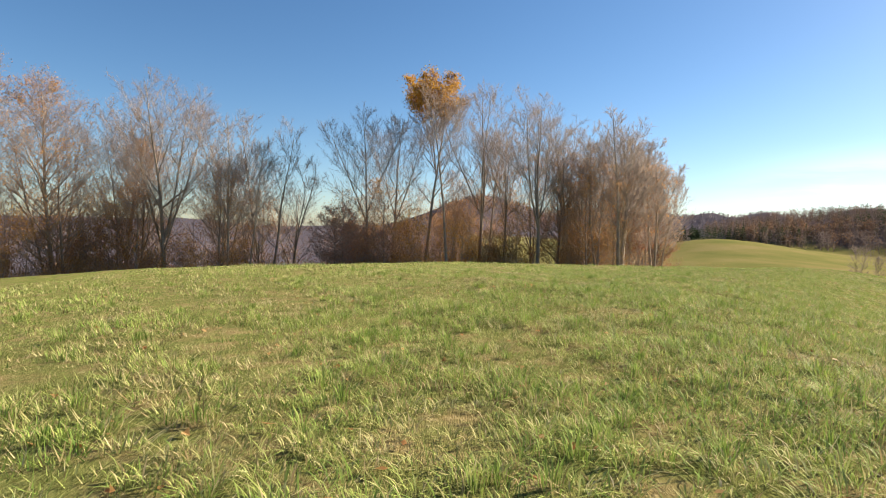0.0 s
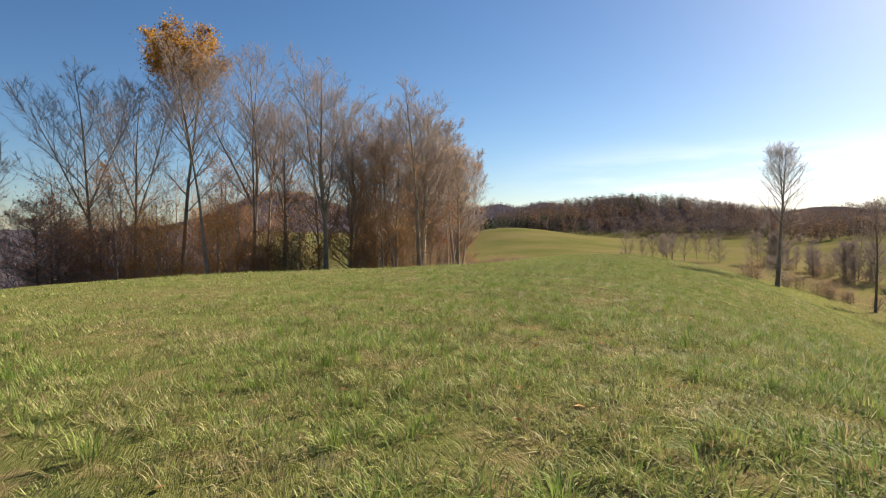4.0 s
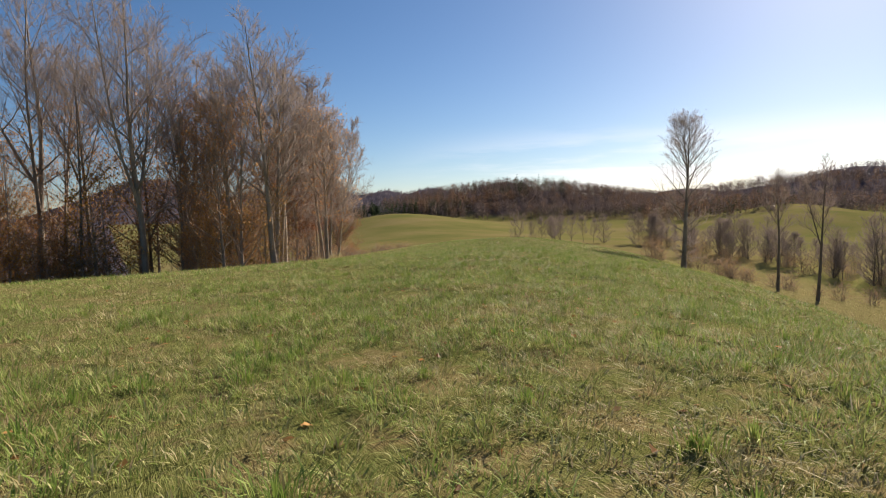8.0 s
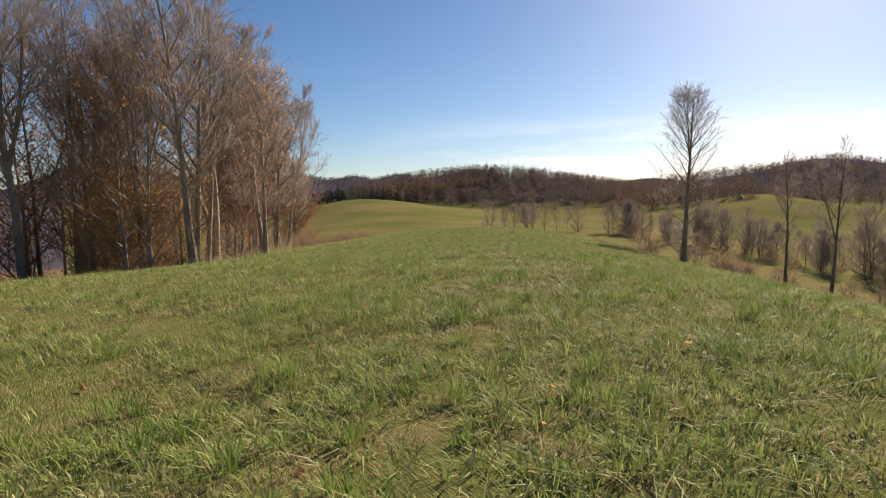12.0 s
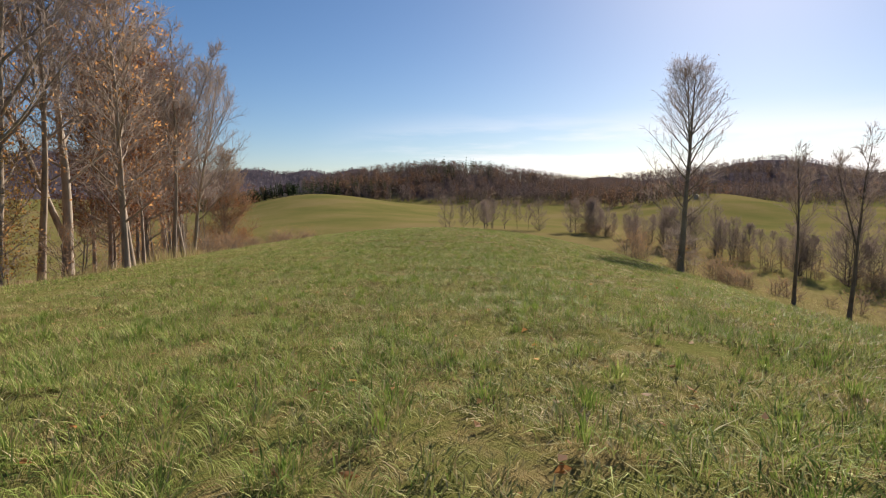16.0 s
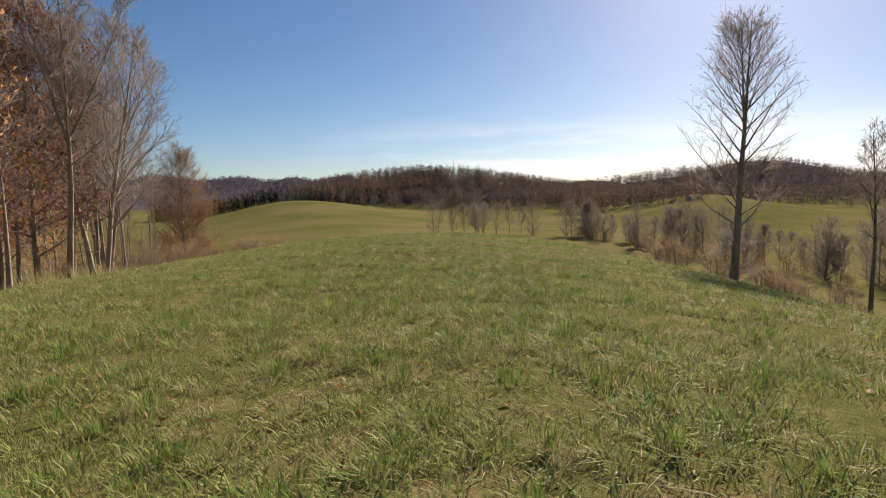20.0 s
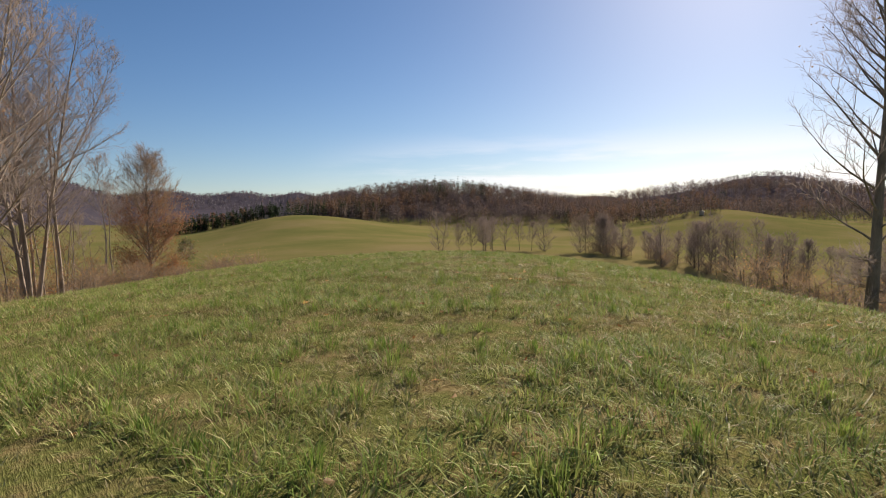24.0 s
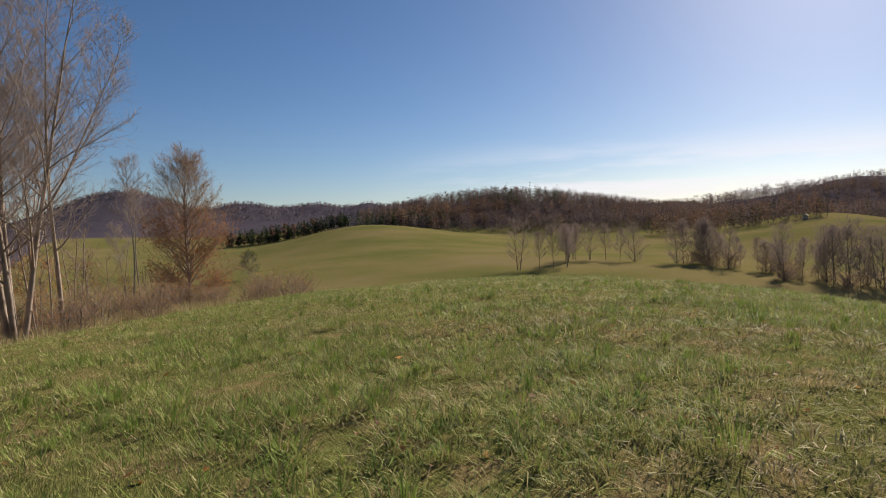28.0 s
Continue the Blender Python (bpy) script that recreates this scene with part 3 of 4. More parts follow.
tagged(stand(oak_brown, -51.5, 78), "broad oak with thinning brown leaves", "tree", WOOD)
white_lean = tree("pale_tree", 53, up_to(-30.5, 84, 18.8), 0.26, clear=0.45, limbs=18, reach=0.26, rise=1.0, lean=(-0.1, 0), bark_mat=PALE, stems=2, fork=0.5)
tagged(stand(white_lean, -30.5, 84), "pale-barked leaning bare tree with a forked top", "tree", WOOD)
white_slim = tree("pale_tree", 59, up_to(-28, 84, 15), 0.18, clear=0.6, limbs=14, reach=0.19, rise=1.2, bark_mat=PALE)
tagged(stand(white_slim, -28, 84), "slim pale-barked bare tree", "tree", WOOD)
twin_grey = tree("twin_stemmed_tree", 61, up_to(-26.5, 89, 20), 0.27, clear=0.35, limbs=34, reach=0.20, rise=1.3, stems=2)
tagged(stand(twin_grey, -26.5, 89), "bare grey tree with two close stems", "tree", WOOD)
dark_small = tree("small_dark_tree", 67, up_to(-22.6, 88, 13.5), 0.20, clear=0.3, limbs=16, reach=0.22, rise=1.3, bark_mat=DARK, wob=0.09, stems=2, fork=0.3)
tagged(stand(dark_small, -22.6, 88), "small crooked dark bare tree", "tree", WOOD)
hemlock = tree("maroon_tree", 71, 15, 0.22, clear=0.06, limbs=46, reach=0.33, rise=0.25, leaf=LEAF_MAROON, leaf_share=0.4, leaf_size=0.075, leaf_per=5, bark_mat=DARK)
tagged(stand(hemlock, -16, 88), "low tree with dark maroon-brown foliage", "tree", WOOD)
sapling = tree("beech_sapling", 73, 8, 0.07, clear=0.05, limbs=26, reach=0.32, rise=0.5, subs=3, twigs=5, leaf=LEAF_RUST, leaf_share=0.9, leaf_size=0.07, leaf_per=5, light=True, stout=1.4, twig_mat=TWIG_BROWN)
tagged(stand(sapling, -22, 86), "young tree holding rust-brown leaves", "sapling", "saplings of the wood")
gold_sap = tree("golden_sapling", 79, 9, 0.08, clear=0.05, limbs=26, reach=0.34, rise=0.5, subs=3, twigs=4, leaf=LEAF_GOLD, leaf_share=0.8, leaf_size=0.062, leaf_per=9, light=True, stout=1.4)
tagged(stand(gold_sap, -41, 80), "young tree with golden orange leaves", "sapling", "saplings of the wood")
olive_sap = tree("olive_sapling", 83, 7, 0.07, clear=0.05, limbs=24, reach=0.34, rise=0.5, subs=3, twigs=4, leaf=LEAF_OLIVE, leaf_share=0.6, leaf_size=0.058, leaf_per=8, light=True, stout=1.4)
tagged(stand(olive_sap, 9.5, 93), "young tree with fading olive-yellow leaves", "sapling", "saplings of the wood")
brush = tree("bare_sapling", 89, 8, 0.06, clear=0.1, limbs=18, reach=0.26, rise=0.8, subs=3, twigs=4, stems=2, light=True, stout=1.4, twig_mat=TWIG_BROWN)
tagged(stand(brush, 20, 87), "thin bare young tree", "sapling", "saplings of the wood")

# the rest of the wood: lighter trees behind the edge
back_trees = []
for k, (g, cl, rc, rs, st, bk) in enumerate(((0.24, 0.4, 0.17, 1.2, 1, None), (0.2, 0.5, 0.14, 1.2, 1, BARK_BROWN), (0.26, 0.35, 0.2, 1.2, 2, None), (0.2, 0.45, 0.15, 1.3, 1, BARK_PALE), (0.22, 0.35, 0.18, 1.1, 2, BARK_BROWN))):
    ob = tree("bare_tree", 500 + k, 23, g, clear=cl, limbs=18, reach=rc, rise=rs, stems=st, fork=0.3 if st > 1 else 0, subs=5, twigs=5, bark_mat=bk, light=True, leaf=LEAF_RUST, leaf_share=0.5, leaf_to=0.7, leaf_size=0.055, leaf_per=6, stout=1.6)
    back_trees.append(tagged(stand(ob, -70 + 22 * k, float(np.interp(-70 + 22 * k, EDGE_X, EDGE_Y)) + 14 + 3 * k), "bare tree standing back within the wood", "tree", WOOD))
rust_tree = tree("rusty_tree", 511, 15, 0.16, clear=0.15, limbs=28, reach=0.36, rise=0.8, subs=5, twigs=5, leaf=LEAF_RUST, leaf_share=0.75, leaf_size=0.068, leaf_per=6, light=True, stout=1.4, twig_mat=TWIG_BROWN)
straight_slim = tree("bare_tree", 521, 21, 0.24, clear=0.42, limbs=33, reach=0.22, rise=1.0, twigs=9, bark_mat=BARK_GREY, stems=3, fork=0.45)
tagged(stand(straight_slim, 39.5, 106.5), "straight bare tree with a rounded crown at the wood's end", "tree", WOOD)
extra = ((fan, -48.5, 88, 120, 0.95), (fan, -33, 92, 250, 0.8), (oak_brown, -60, 72, 60, 1.08), (oak_brown, -45, 86, 200, 0.85), (wide, -36, 94, 80, 0.9), (twin_grey, -57, 86, 100, 1.0), (ash_a, -8, 97, 140, 1.0), (ash_a, 10.5, 96, 40, 0.85), (wide, 19.5, 93, 150, 0.9), (straight_slim, 33.5, 91, 200, 1.0), (straight_slim, 28.5, 91, 20, 1.05), (double, 22, 93, 60, 0.9))
for src, x, y, turn, sc in extra:
    again(src, x, y, turn, sc)
tagged(stand(rust_tree, -47, 84), "young forest tree in rusty brown leaf", "tree", WOOD)
rng = np.random.default_rng(101)
kinds = back_trees
placed = [(-12, 92), (-3.6, 97), (1.4, 88), (6.2, 96), (15.3, 90.5), (26.2, 84), (30.3, 96), (42, 111), (-41, 84), (-54, 78), (-30, 84)]
count = 0
while count < 44:
    x = rng.uniform(-85, 44)
    dep = 3 + 24 * rng.random() ** 1.3
    y = float(np.interp(x, EDGE_X, EDGE_Y)) + dep
    if min(math.hypot(x - a, y - b) for a, b in placed) < 3.4 or (36 < x and dep > 12):
        continue
    if -26 < x < -17 and dep < 40:
        continue
    placed.append((x, y))
    src = kinds[int(rng.integers(len(kinds)))]
    again(src, x, y, rng.uniform(0, 360), rng.uniform(0.6, 1.0))
    count += 1
for n, src, lo, hi, deep in ((32, sapling, -18, 28, 12), (18, sapling, -62, -26, 7), (10, gold_sap, -58, -26, 6), (10, gold_sap, -14, 22, 9), (30, olive_sap, -12, 30, 14), (8, olive_sap, -66, -26, 8),
                             (22, brush, -80, 42, 14), (2, hemlock, -18, -9, 5), (34, rust_tree, -17, 28, 15), (16, rust_tree, -66, -27, 9)):
    for k in range(n):
        x = rng.uniform(lo, hi)
        again(src, x, float(np.interp(x, EDGE_X, EDGE_Y)) + 1 + deep * rng.random(), rng.uniform(0, 360), rng.uniform(0.6, 1.15) * (1.2 if src in (rust_tree, gold_sap) else 1))

for k in range(22):
    x = -63 + 1.75 * k + rng.normal(0, 0.5)
    again((sapling, gold_sap, sapling, olive_sap)[k % 4], x, float(np.interp(x, EDGE_X, EDGE_Y)) + rng.uniform(-1.5, 1.0), rng.uniform(0, 360), rng.uniform(0.6, 1.0))

# trees past the wood's end
multi = tree("many_stemmed_tree", 103, up_to(46.6, 140, 25), 0.26, clear=0.25, limbs=64, reach=0.23, rise=1.05, stems=4, bark_mat=BARK_GREY, twigs=11, stout=1.2)
tagged(stand(multi, 46.6, 140), "pale bare tree with several stems from one base", "tree", "trees past the wood")
straight = tree("bare_tree", 107, up_to(49.6, 144, 21), 0.24, clear=0.3, limbs=42, reach=0.21, rise=1.1, bark_mat=BARK_GREY, stout=1.2, twigs=11, stems=3, fork=0.4)
tagged(stand(straight, 49.6, 144), "straight bare tree with fine side branches", "tree", "trees past the wood")
again(white_slim, 56, 160, 40, 0.8)
again(white_slim, 56.8, 158, 200, 0.62)
again(white_slim, 56.5, 178, 140, 0.6)
oak = tree("pin_oak", 109, up_to(63, 167, 9.7), 0.24, clear=0.08, limbs=84, reach=0.29, rise=1.1, droop=0.2, subs=8, twigs=12, leaf=LEAF_COPPER, leaf_share=0.6, leaf_to=0.4, leaf_size=0.085, leaf_per=5, bark_mat=BARK_BROWN, stout=1.35, twig_mat=TWIG_BROWN)
tagged(stand(oak, 63, 167), "oval-crowned oak, bare above with rusty leaves below", "tree", "trees past the wood")
lonely = tree("small_green_tree", 113, 7.5, 0.1, clear=0.25, limbs=22, reach=0.34, rise=0.6, subs=4, twigs=5, leaf=LEAF_GREEN, leaf_share=0.9, leaf_size=0.1, leaf_per=6)
tagged(stand(lonely, 92, 258), "small round olive-green tree in the pasture", "tree", "trees past the wood")

for src, x, y, turn, sc in ((straight, 44, 149, 70, 0.9), (straight, 43.5, 139, 200, 0.85), (straight, 47.6, 148, 300, 0.8), (brush, 48.5, 141, 10, 1.4), (brush, 45.5, 143, 100, 1.5), (brush, 50.6, 148, 220, 1.3), (brush, 54, 152, 150, 1.0), (brush, 58, 165, 60, 0.9), (sapling, 48, 146, 120, 0.9), (sapling, 56, 166, 20, 0.7), (brush, 51, 150, 0, 1.2), (brush, 47, 155, 50, 1.3), (rust_tree, 41, 146, 0, 0.8), (sapling, 52, 160, 20, 0.9), (sapling, 45, 160, 20, 1.0), (brush, 60, 176, 90, 1.0), (sapling, 66, 171, 10, 0.5), (sapling, 60, 163, 80, 0.5), (olive_sap, 38, 130, 0, 1.0), (sapling, 39, 124, 0, 1.0), (beech, 36, 116, 90, 0.95), (rust_tree, 40, 120, 150, 0.9)):
    again(src, x, y, turn, sc)

bramble = tree("bramble", 177, 2.2, 0.03, clear=0.05, limbs=30, reach=0.8, rise=0.6, subs=3, twigs=4, stems=4, leaf=LEAF_RUST, leaf_share=0.4, leaf_size=0.03, leaf_per=2, light=True, bark_mat=BARK_BROWN, stout=1.5, twig_mat=TWIG_BROWN)
tagged(stand(bramble, 84, 86), "low tangle of brown bramble stems in the grass", "shrub", "brambles")
rb = np.random.default_rng(179)
for k in range(84):
    if k < 22:      # down the right-hand slope, below the lone trees
        q = rb.random()
        x, y = 84 + 34 * q + rb.normal(0, 2.5), 92 - 26 * q + rb.normal(0, 3)
    elif k < 70:    # in the hollow past the wood
        x, y = rb.uniform(42, 72), rb.uniform(132, 178)
    else:           # along the wood's edge
        x = rb.uniform(-55, 40)
        y = float(np.interp(x, EDGE_X, EDGE_Y)) + rb.uniform(-0.5, 3)
    again(bramble, x, y, rb.uniform(0, 360), rb.uniform(0.6, 1.3) * (1.3 if 22 <= k < 70 else 1))

# the lone trees down the right-hand slope
lone = tree("lone_tree", 127, up_to(83.0, 80.9, 14.7), 0.4, clear=0.27, limbs=58, reach=0.225, rise=0.95, bark_mat=BARK_BROWN, twig_mat=TWIG, subs=7, twigs=7, leaf=LEAF_OLIVE, leaf_share=0.1, leaf_from=0.3, leaf_size=0.06, leaf_per=1, wob=0.012, stems=2, fork=0.5, spread=0.4, skirt=12, stout=1.15)
tagged(stand(lone, 83.0, 80.9), "tall lone bare tree with an upright airy crown", "tree", "lone trees on the slope")
thin = tree("thin_tree", 131, up_to(95.6, 74.6, 5.8), 0.24, clear=0.45, limbs=14, reach=0.12, rise=1.3, bark_mat=DARK, twig_mat=TWIG_DARK, wob=0.015)
tagged(stand(thin, 95.6, 74.6), "thin dark bare tree with broken top branches", "tree", "lone trees on the slope")
vee = tree("forked_tree", 137, up_to(96.2, 69.5, 6.5), 0.26, clear=0.5, limbs=16, reach=0.13, rise=1.4, stems=2, fork=0.42, bark_mat=DARK, twig_mat=TWIG_DARK, wob=0.02, spread=0.5)
tagged(stand(vee, 96.2, 69.5), "dark bare tree forking into two leaders", "tree", "lone trees on the slope")

# ---------------------------------------------------------------- valley trees, hedgerow and far woods
valley_a = tree("valley_tree", 151, 13, 0.12, clear=0.2, limbs=26, reach=0.36, rise=1.3, subs=5, twigs=9, stems=2, bark_mat=BARK_DARK, twig_mat=TWIG_DARK, light=True, stout=2.9)
tagged(stand(valley_a, 146, 200), "bare grey-brown tree in the valley bottom", "tree", "trees of the valley bottom")
valley_b = tree("valley_tree", 157, 11, 0.1, clear=0.35, limbs=24, reach=0.28, rise=1.3, subs=5, twigs=10, bark_mat=BARK_DARK, twig_mat=TWIG_DARK, light=True, stout=3.0)
tagged(stand(valley_b, 157, 199), "slender bare tree in the valley bottom", "tree", "trees of the valley bottom")
valley_c = tree("valley_tree", 163, 12, 0.12, clear=0.02, limbs=40, reach=0.4, rise=0.8, subs=5, twigs=9, bark_mat=BARK_DARK, twig_mat=TWIG_DARK, light=True, stout=2.3)
tagged(stand(valley_c, 196, 205), "dense twiggy tree in the valley hedgerow", "tree", "trees of the valley bottom")
for src, x, y, turn, sc in ((valley_b, 160, 197, 50, 0.95), (valley_b, 153, 200, 120, 0.85), (valley_b, 164, 201, 10, 1.0), (valley_a, 185, 213, 80, 0.85), (valley_b, 190, 211, 10, 1.0), (valley_b, 194, 209, 200, 0.9), (valley_a, 181, 216, 33, 0.8), (valley_b, 177, 211, 140, 1.0), (valley_a, 172, 209, 250, 0.85), (valley_b, 168, 206, 300, 0.9)):
    again(src, x, y, turn, sc)
rng = np.random.default_rng(171)
for k in range(84):
    t = k / 83
    x, y = float(np.interp(t, (0, 0.4, 0.8, 1), (214, 190, 156, 130))) + rng.normal(0, 3.5), float(np.interp(t, (0, 0.4, 0.8, 1), (196, 138, 82, 42))) + rng.normal(0, 4)
    dense = k < 7 or 26 < k < 36 or 60 < k < 66
    src = valley_c if dense and k % 3 else (valley_a, valley_b, valley_b)[int(rng.integers(3))]
    again(src, x, y, rng.uniform(0, 360), rng.uniform(0.95, 1.2) if dense else rng.uniform(0.55, 0.9))
    if k % 2:
        again(bramble, x + rng.normal(0, 2), y + rng.normal(0, 2), rng.uniform(0, 360), rng.uniform(1.0, 2.0))


def far_wood(name, seed, spots, mats, label, tall=(12, 18), sprays=72, size=0.78):
    """A wood seen far off: one mesh of stems and loose sprays of twigs, tree by tree."""
    rng = np.random.default_rng(seed)
    V, F, M, N, n0 = [], [], [], [], 0
    for x, y, z, kind in spots:
        h, n = rng.uniform(*tall), sprays
        if kind == 1:      # conifer: tiers that narrow upwards
            t = rng.random(n) ** 0.75
            tier = (np.round(t * 7) + rng.uniform(-0.2, 0.2, n)) / 7
            rad = h * (0.2 * (1 - tier) + 0.02) * rng.random(n) ** 0.4
            up = 0.08 + 0.9 * tier
            s = size * rng.uniform(0.4, 0.8, (n, 1)) * (0.55 + (1 - t)[:, None] * 0.6)
        else:              # a rounded crown over a bare stem, thicker towards its top
            up = 0.06 + 0.94 * rng.beta(1.35, 1.15, n)
            rad = h * rng.uniform(0.2, 0.3) * np.sqrt(np.clip(1 - ((up - 0.52) / 0.5) ** 2, 0.05, 1)) * rng.random(n) ** 0.5
            s = size * rng.uniform(0.4, 1.0, (n, 1))
        ang = rng.uniform(0, 6.283, n)
        c = np.stack([np.cos(ang) * rad, np.sin(ang) * rad, h * up], 1)
        a = rng.normal(0, 1, (n, 3))
        a /= np.linalg.norm(a, axis=1)[:, None]
        b = np.cross(a, rng.normal(0, 1, (n, 3)))
        b /= np.linalg.norm(b, axis=1)[:, None] + 1e-6
        soft = (c - (0, 0, h * 0.45)) * (1, 1, 0.6) + (0, 0, 0.25 * h)
        b = np.where((np.cross(b, a) * soft).sum(1, keepdims=True) < 0, -b, b)
        N.append(np.repeat(soft / (np.linalg.norm(soft, axis=1)[:, None] + 1e-6), 3, 0))
        N.append(np.repeat([(0.0, 0.0, 1.0)], 3, 0))
        c = c + (x, y, z)
        V.append(np.stack([c - a * s * 0.8, c + b * s * 1.3, c + a * s * 0.8], 1).reshape(-1, 3))
        w = 0.14
        V.append(np.array([(x - w, y + w, z - 1), (x + w, y - w, z - 1), (x, y, z + h * 0.85)]))
        F.append(np.arange(3 * (n + 1)).reshape(-1, 3) + n0)
        M += [kind] * n + [len(mats) - 1]
        n0 += 3 * (n + 1)
    me = mesh_from(name, np.concatenate(V), np.concatenate(F), mats, True)
    me.polygons.foreach_set("material_index", np.array(M, np.int32))
    me.normals_split_custom_set_from_vertices(np.concatenate(N).tolist())
    return tagged(new(name, me), label, "woodland", kind="stuff")


# muted, greyed crown colours stand in for haze over the far woods
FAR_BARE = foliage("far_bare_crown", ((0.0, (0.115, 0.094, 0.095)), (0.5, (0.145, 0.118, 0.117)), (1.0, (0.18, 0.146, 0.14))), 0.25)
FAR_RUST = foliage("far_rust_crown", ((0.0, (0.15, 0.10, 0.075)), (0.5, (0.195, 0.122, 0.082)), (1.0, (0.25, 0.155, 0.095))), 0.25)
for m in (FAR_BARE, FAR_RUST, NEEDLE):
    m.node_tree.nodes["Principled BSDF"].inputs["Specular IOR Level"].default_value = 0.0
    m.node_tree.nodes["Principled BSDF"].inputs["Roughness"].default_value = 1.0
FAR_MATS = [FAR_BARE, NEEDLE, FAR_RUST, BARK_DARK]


def scatter(seed, n, cx, cy, head, la, lb, pines=0.1, rusts=0.2, keep=None):
    rng = np.random.default_rng(seed)
    out, h = [], radians(head)
    while len(out) < n:
        p, q = rng.uniform(-1, 1, 2)
        if p * p + q * q > 1:
            continue
        p, q = p * la, q * lb
        x, y = cx + p * math.sin(h) + q * math.cos(h), cy + p * math.cos(h) - q * math.sin(h)
        if keep and not keep(x, y):
            continue
        k = rng.random()
        out.append((x, y, on_sheet(x, y), 1 if k < pines else 2 if k < pines + rusts else 0))
    return out


# mountain crowns: distance haze is painted in as a purple-grey tint
HAZY_RIDGE_MATS = [foliage("ridge_hazed_crown", ((0.0, (0.13, 0.115, 0.142)), (1.0, (0.16, 0.142, 0.17))), 0.25), NEEDLE, FAR_RUST, BARK_DARK]
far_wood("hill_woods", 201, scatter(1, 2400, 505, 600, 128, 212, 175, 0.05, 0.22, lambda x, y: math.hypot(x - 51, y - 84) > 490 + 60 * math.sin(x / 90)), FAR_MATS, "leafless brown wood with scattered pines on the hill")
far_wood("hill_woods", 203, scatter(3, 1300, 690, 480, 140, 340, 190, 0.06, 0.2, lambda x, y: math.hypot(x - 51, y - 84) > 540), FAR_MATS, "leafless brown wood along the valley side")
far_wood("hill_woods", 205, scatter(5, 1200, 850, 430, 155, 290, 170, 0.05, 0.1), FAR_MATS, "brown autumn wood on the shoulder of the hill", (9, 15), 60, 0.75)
far_wood("hill_woods", 207, scatter(7, 2400, 1240, 560, 155, 330, 260, 0.04, 0.05), HAZY_RIDGE_MATS, "bare wood on the rounded mountain", (8, 13), 26, 1.2)
# conifers by the wooded hill's near corner and behind the grazed hill
far_wood("pine_row", 209, scatter(9, 90, 328, 606, 128, 52, 24, 0.85, 0.15), FAR_MATS, "row of dark green conifers below the hill", (13, 20), 100, 1.1)
far_wood("pine_row", 211, scatter(11, 190, 184, 513, 108, 50, 12, 0.9, 0.05), FAR_MATS, "row of dark green conifers behind the pasture hill", (8, 13), 80, 1.1)
far_wood("hill_woods", 217, scatter(17, 150, 448, 330, 150, 60, 34, 0.25, 0.45), FAR_MATS, "rusty brown trees beside the far pasture")
far_wood("hill_woods", 219, scatter(19, 700, 640, 310, 160, 250, 110, 0.08, 0.2), FAR_MATS, "bare brown wood behind the far pasture")
far_wood("hill_pines", 213, scatter(13, 26, 455, 600, 128, 60, 30, 1.0, 0.0), FAR_MATS, "tall pines standing above the wooded hill", (18, 25), 110, 1.2)
far_wood("hill_woods", 215, scatter(15, 120, 385, 604, 128, 62, 24, 0.08, 0.92), FAR_MATS, "rust-coloured trees at the corner of the wooded hill")

far_wood("hill_woods", 221, scatter(21, 2600, 560, 1790, 108, 620, 190, 0.03, 0.03), HAZY_RIDGE_MATS, "bare wood on the long mountain ridge, purple-grey with painted haze", (5, 10), 12, 2.0)

# ---------------------------------------------------------------- grass
GRASS, t, b = material("grass_blade")
g = t.nodes.new("ShaderNodeNewGeometry")
at = t.nodes.new("ShaderNodeAttribute")
at.attribute_name = "straw"
tuft = t.nodes.new("ShaderNodeAttribute")
tuft.attribute_name = "tone"
shade = math_node(t, "ADD", math_node(t, "MULTIPLY", g.outputs["Random Per Island"], 0.5), math_node(t, "MULTIPLY", tuft.outputs["Fac"], 0.5))
fresh = ramp(t, shade, ((0.1, (0.12, 0.19, 0.04)), (0.4, (0.22, 0.30, 0.065)), (0.7, (0.36, 0.40, 0.115)), (0.95, (0.56, 0.53, 0.25))))
old = ramp(t, shade, ((0.1, (0.22, 0.145, 0.07)), (0.5, (0.42, 0.32, 0.17)), (0.9, (0.62, 0.51, 0.31))))
c = mix(t, at.outputs["Fac"], fresh, old)
t.links.new(c, b.inputs["Base Color"])
b.inputs["Roughness"].default_value = 0.6
b.inputs["Specular IOR Level"].default_value = 0.06
tr = t.nodes.new("ShaderNodeBsdfTranslucent")
t.links.new(c, tr.inputs[0])
ms = t.nodes.new("ShaderNodeMixShader")
ms.inputs[0].default_value = 0.3
t.links.new(b.outputs[0], ms.inputs[1])
t.links.new(tr.outputs[0], ms.inputs[2])
t.links.new(ms.outputs[0], t.nodes["Material Output"].inputs[0])


def blotch(x, y, cell, seed):
    """Smooth value noise from 0 to 1."""
    tab = np.random.default_rng(seed).random((257, 257))
    u, w = x / cell + 1000, y / cell + 1000
    i, j = np.floor(u).astype(int), np.floor(w).astype(int)
    fu, fw = u - i, w - j
    fu, fw = fu * fu * (3 - 2 * fu), fw * fw * (3 - 2 * fw)
    i, j = i % 256, j % 256
    return (tab[i, j] * (1 - fu) + tab[i + 1, j] * fu) * (1 - fw) + (tab[i, j + 1] * (1 - fu) + tab[i + 1, j + 1] * fu) * fw


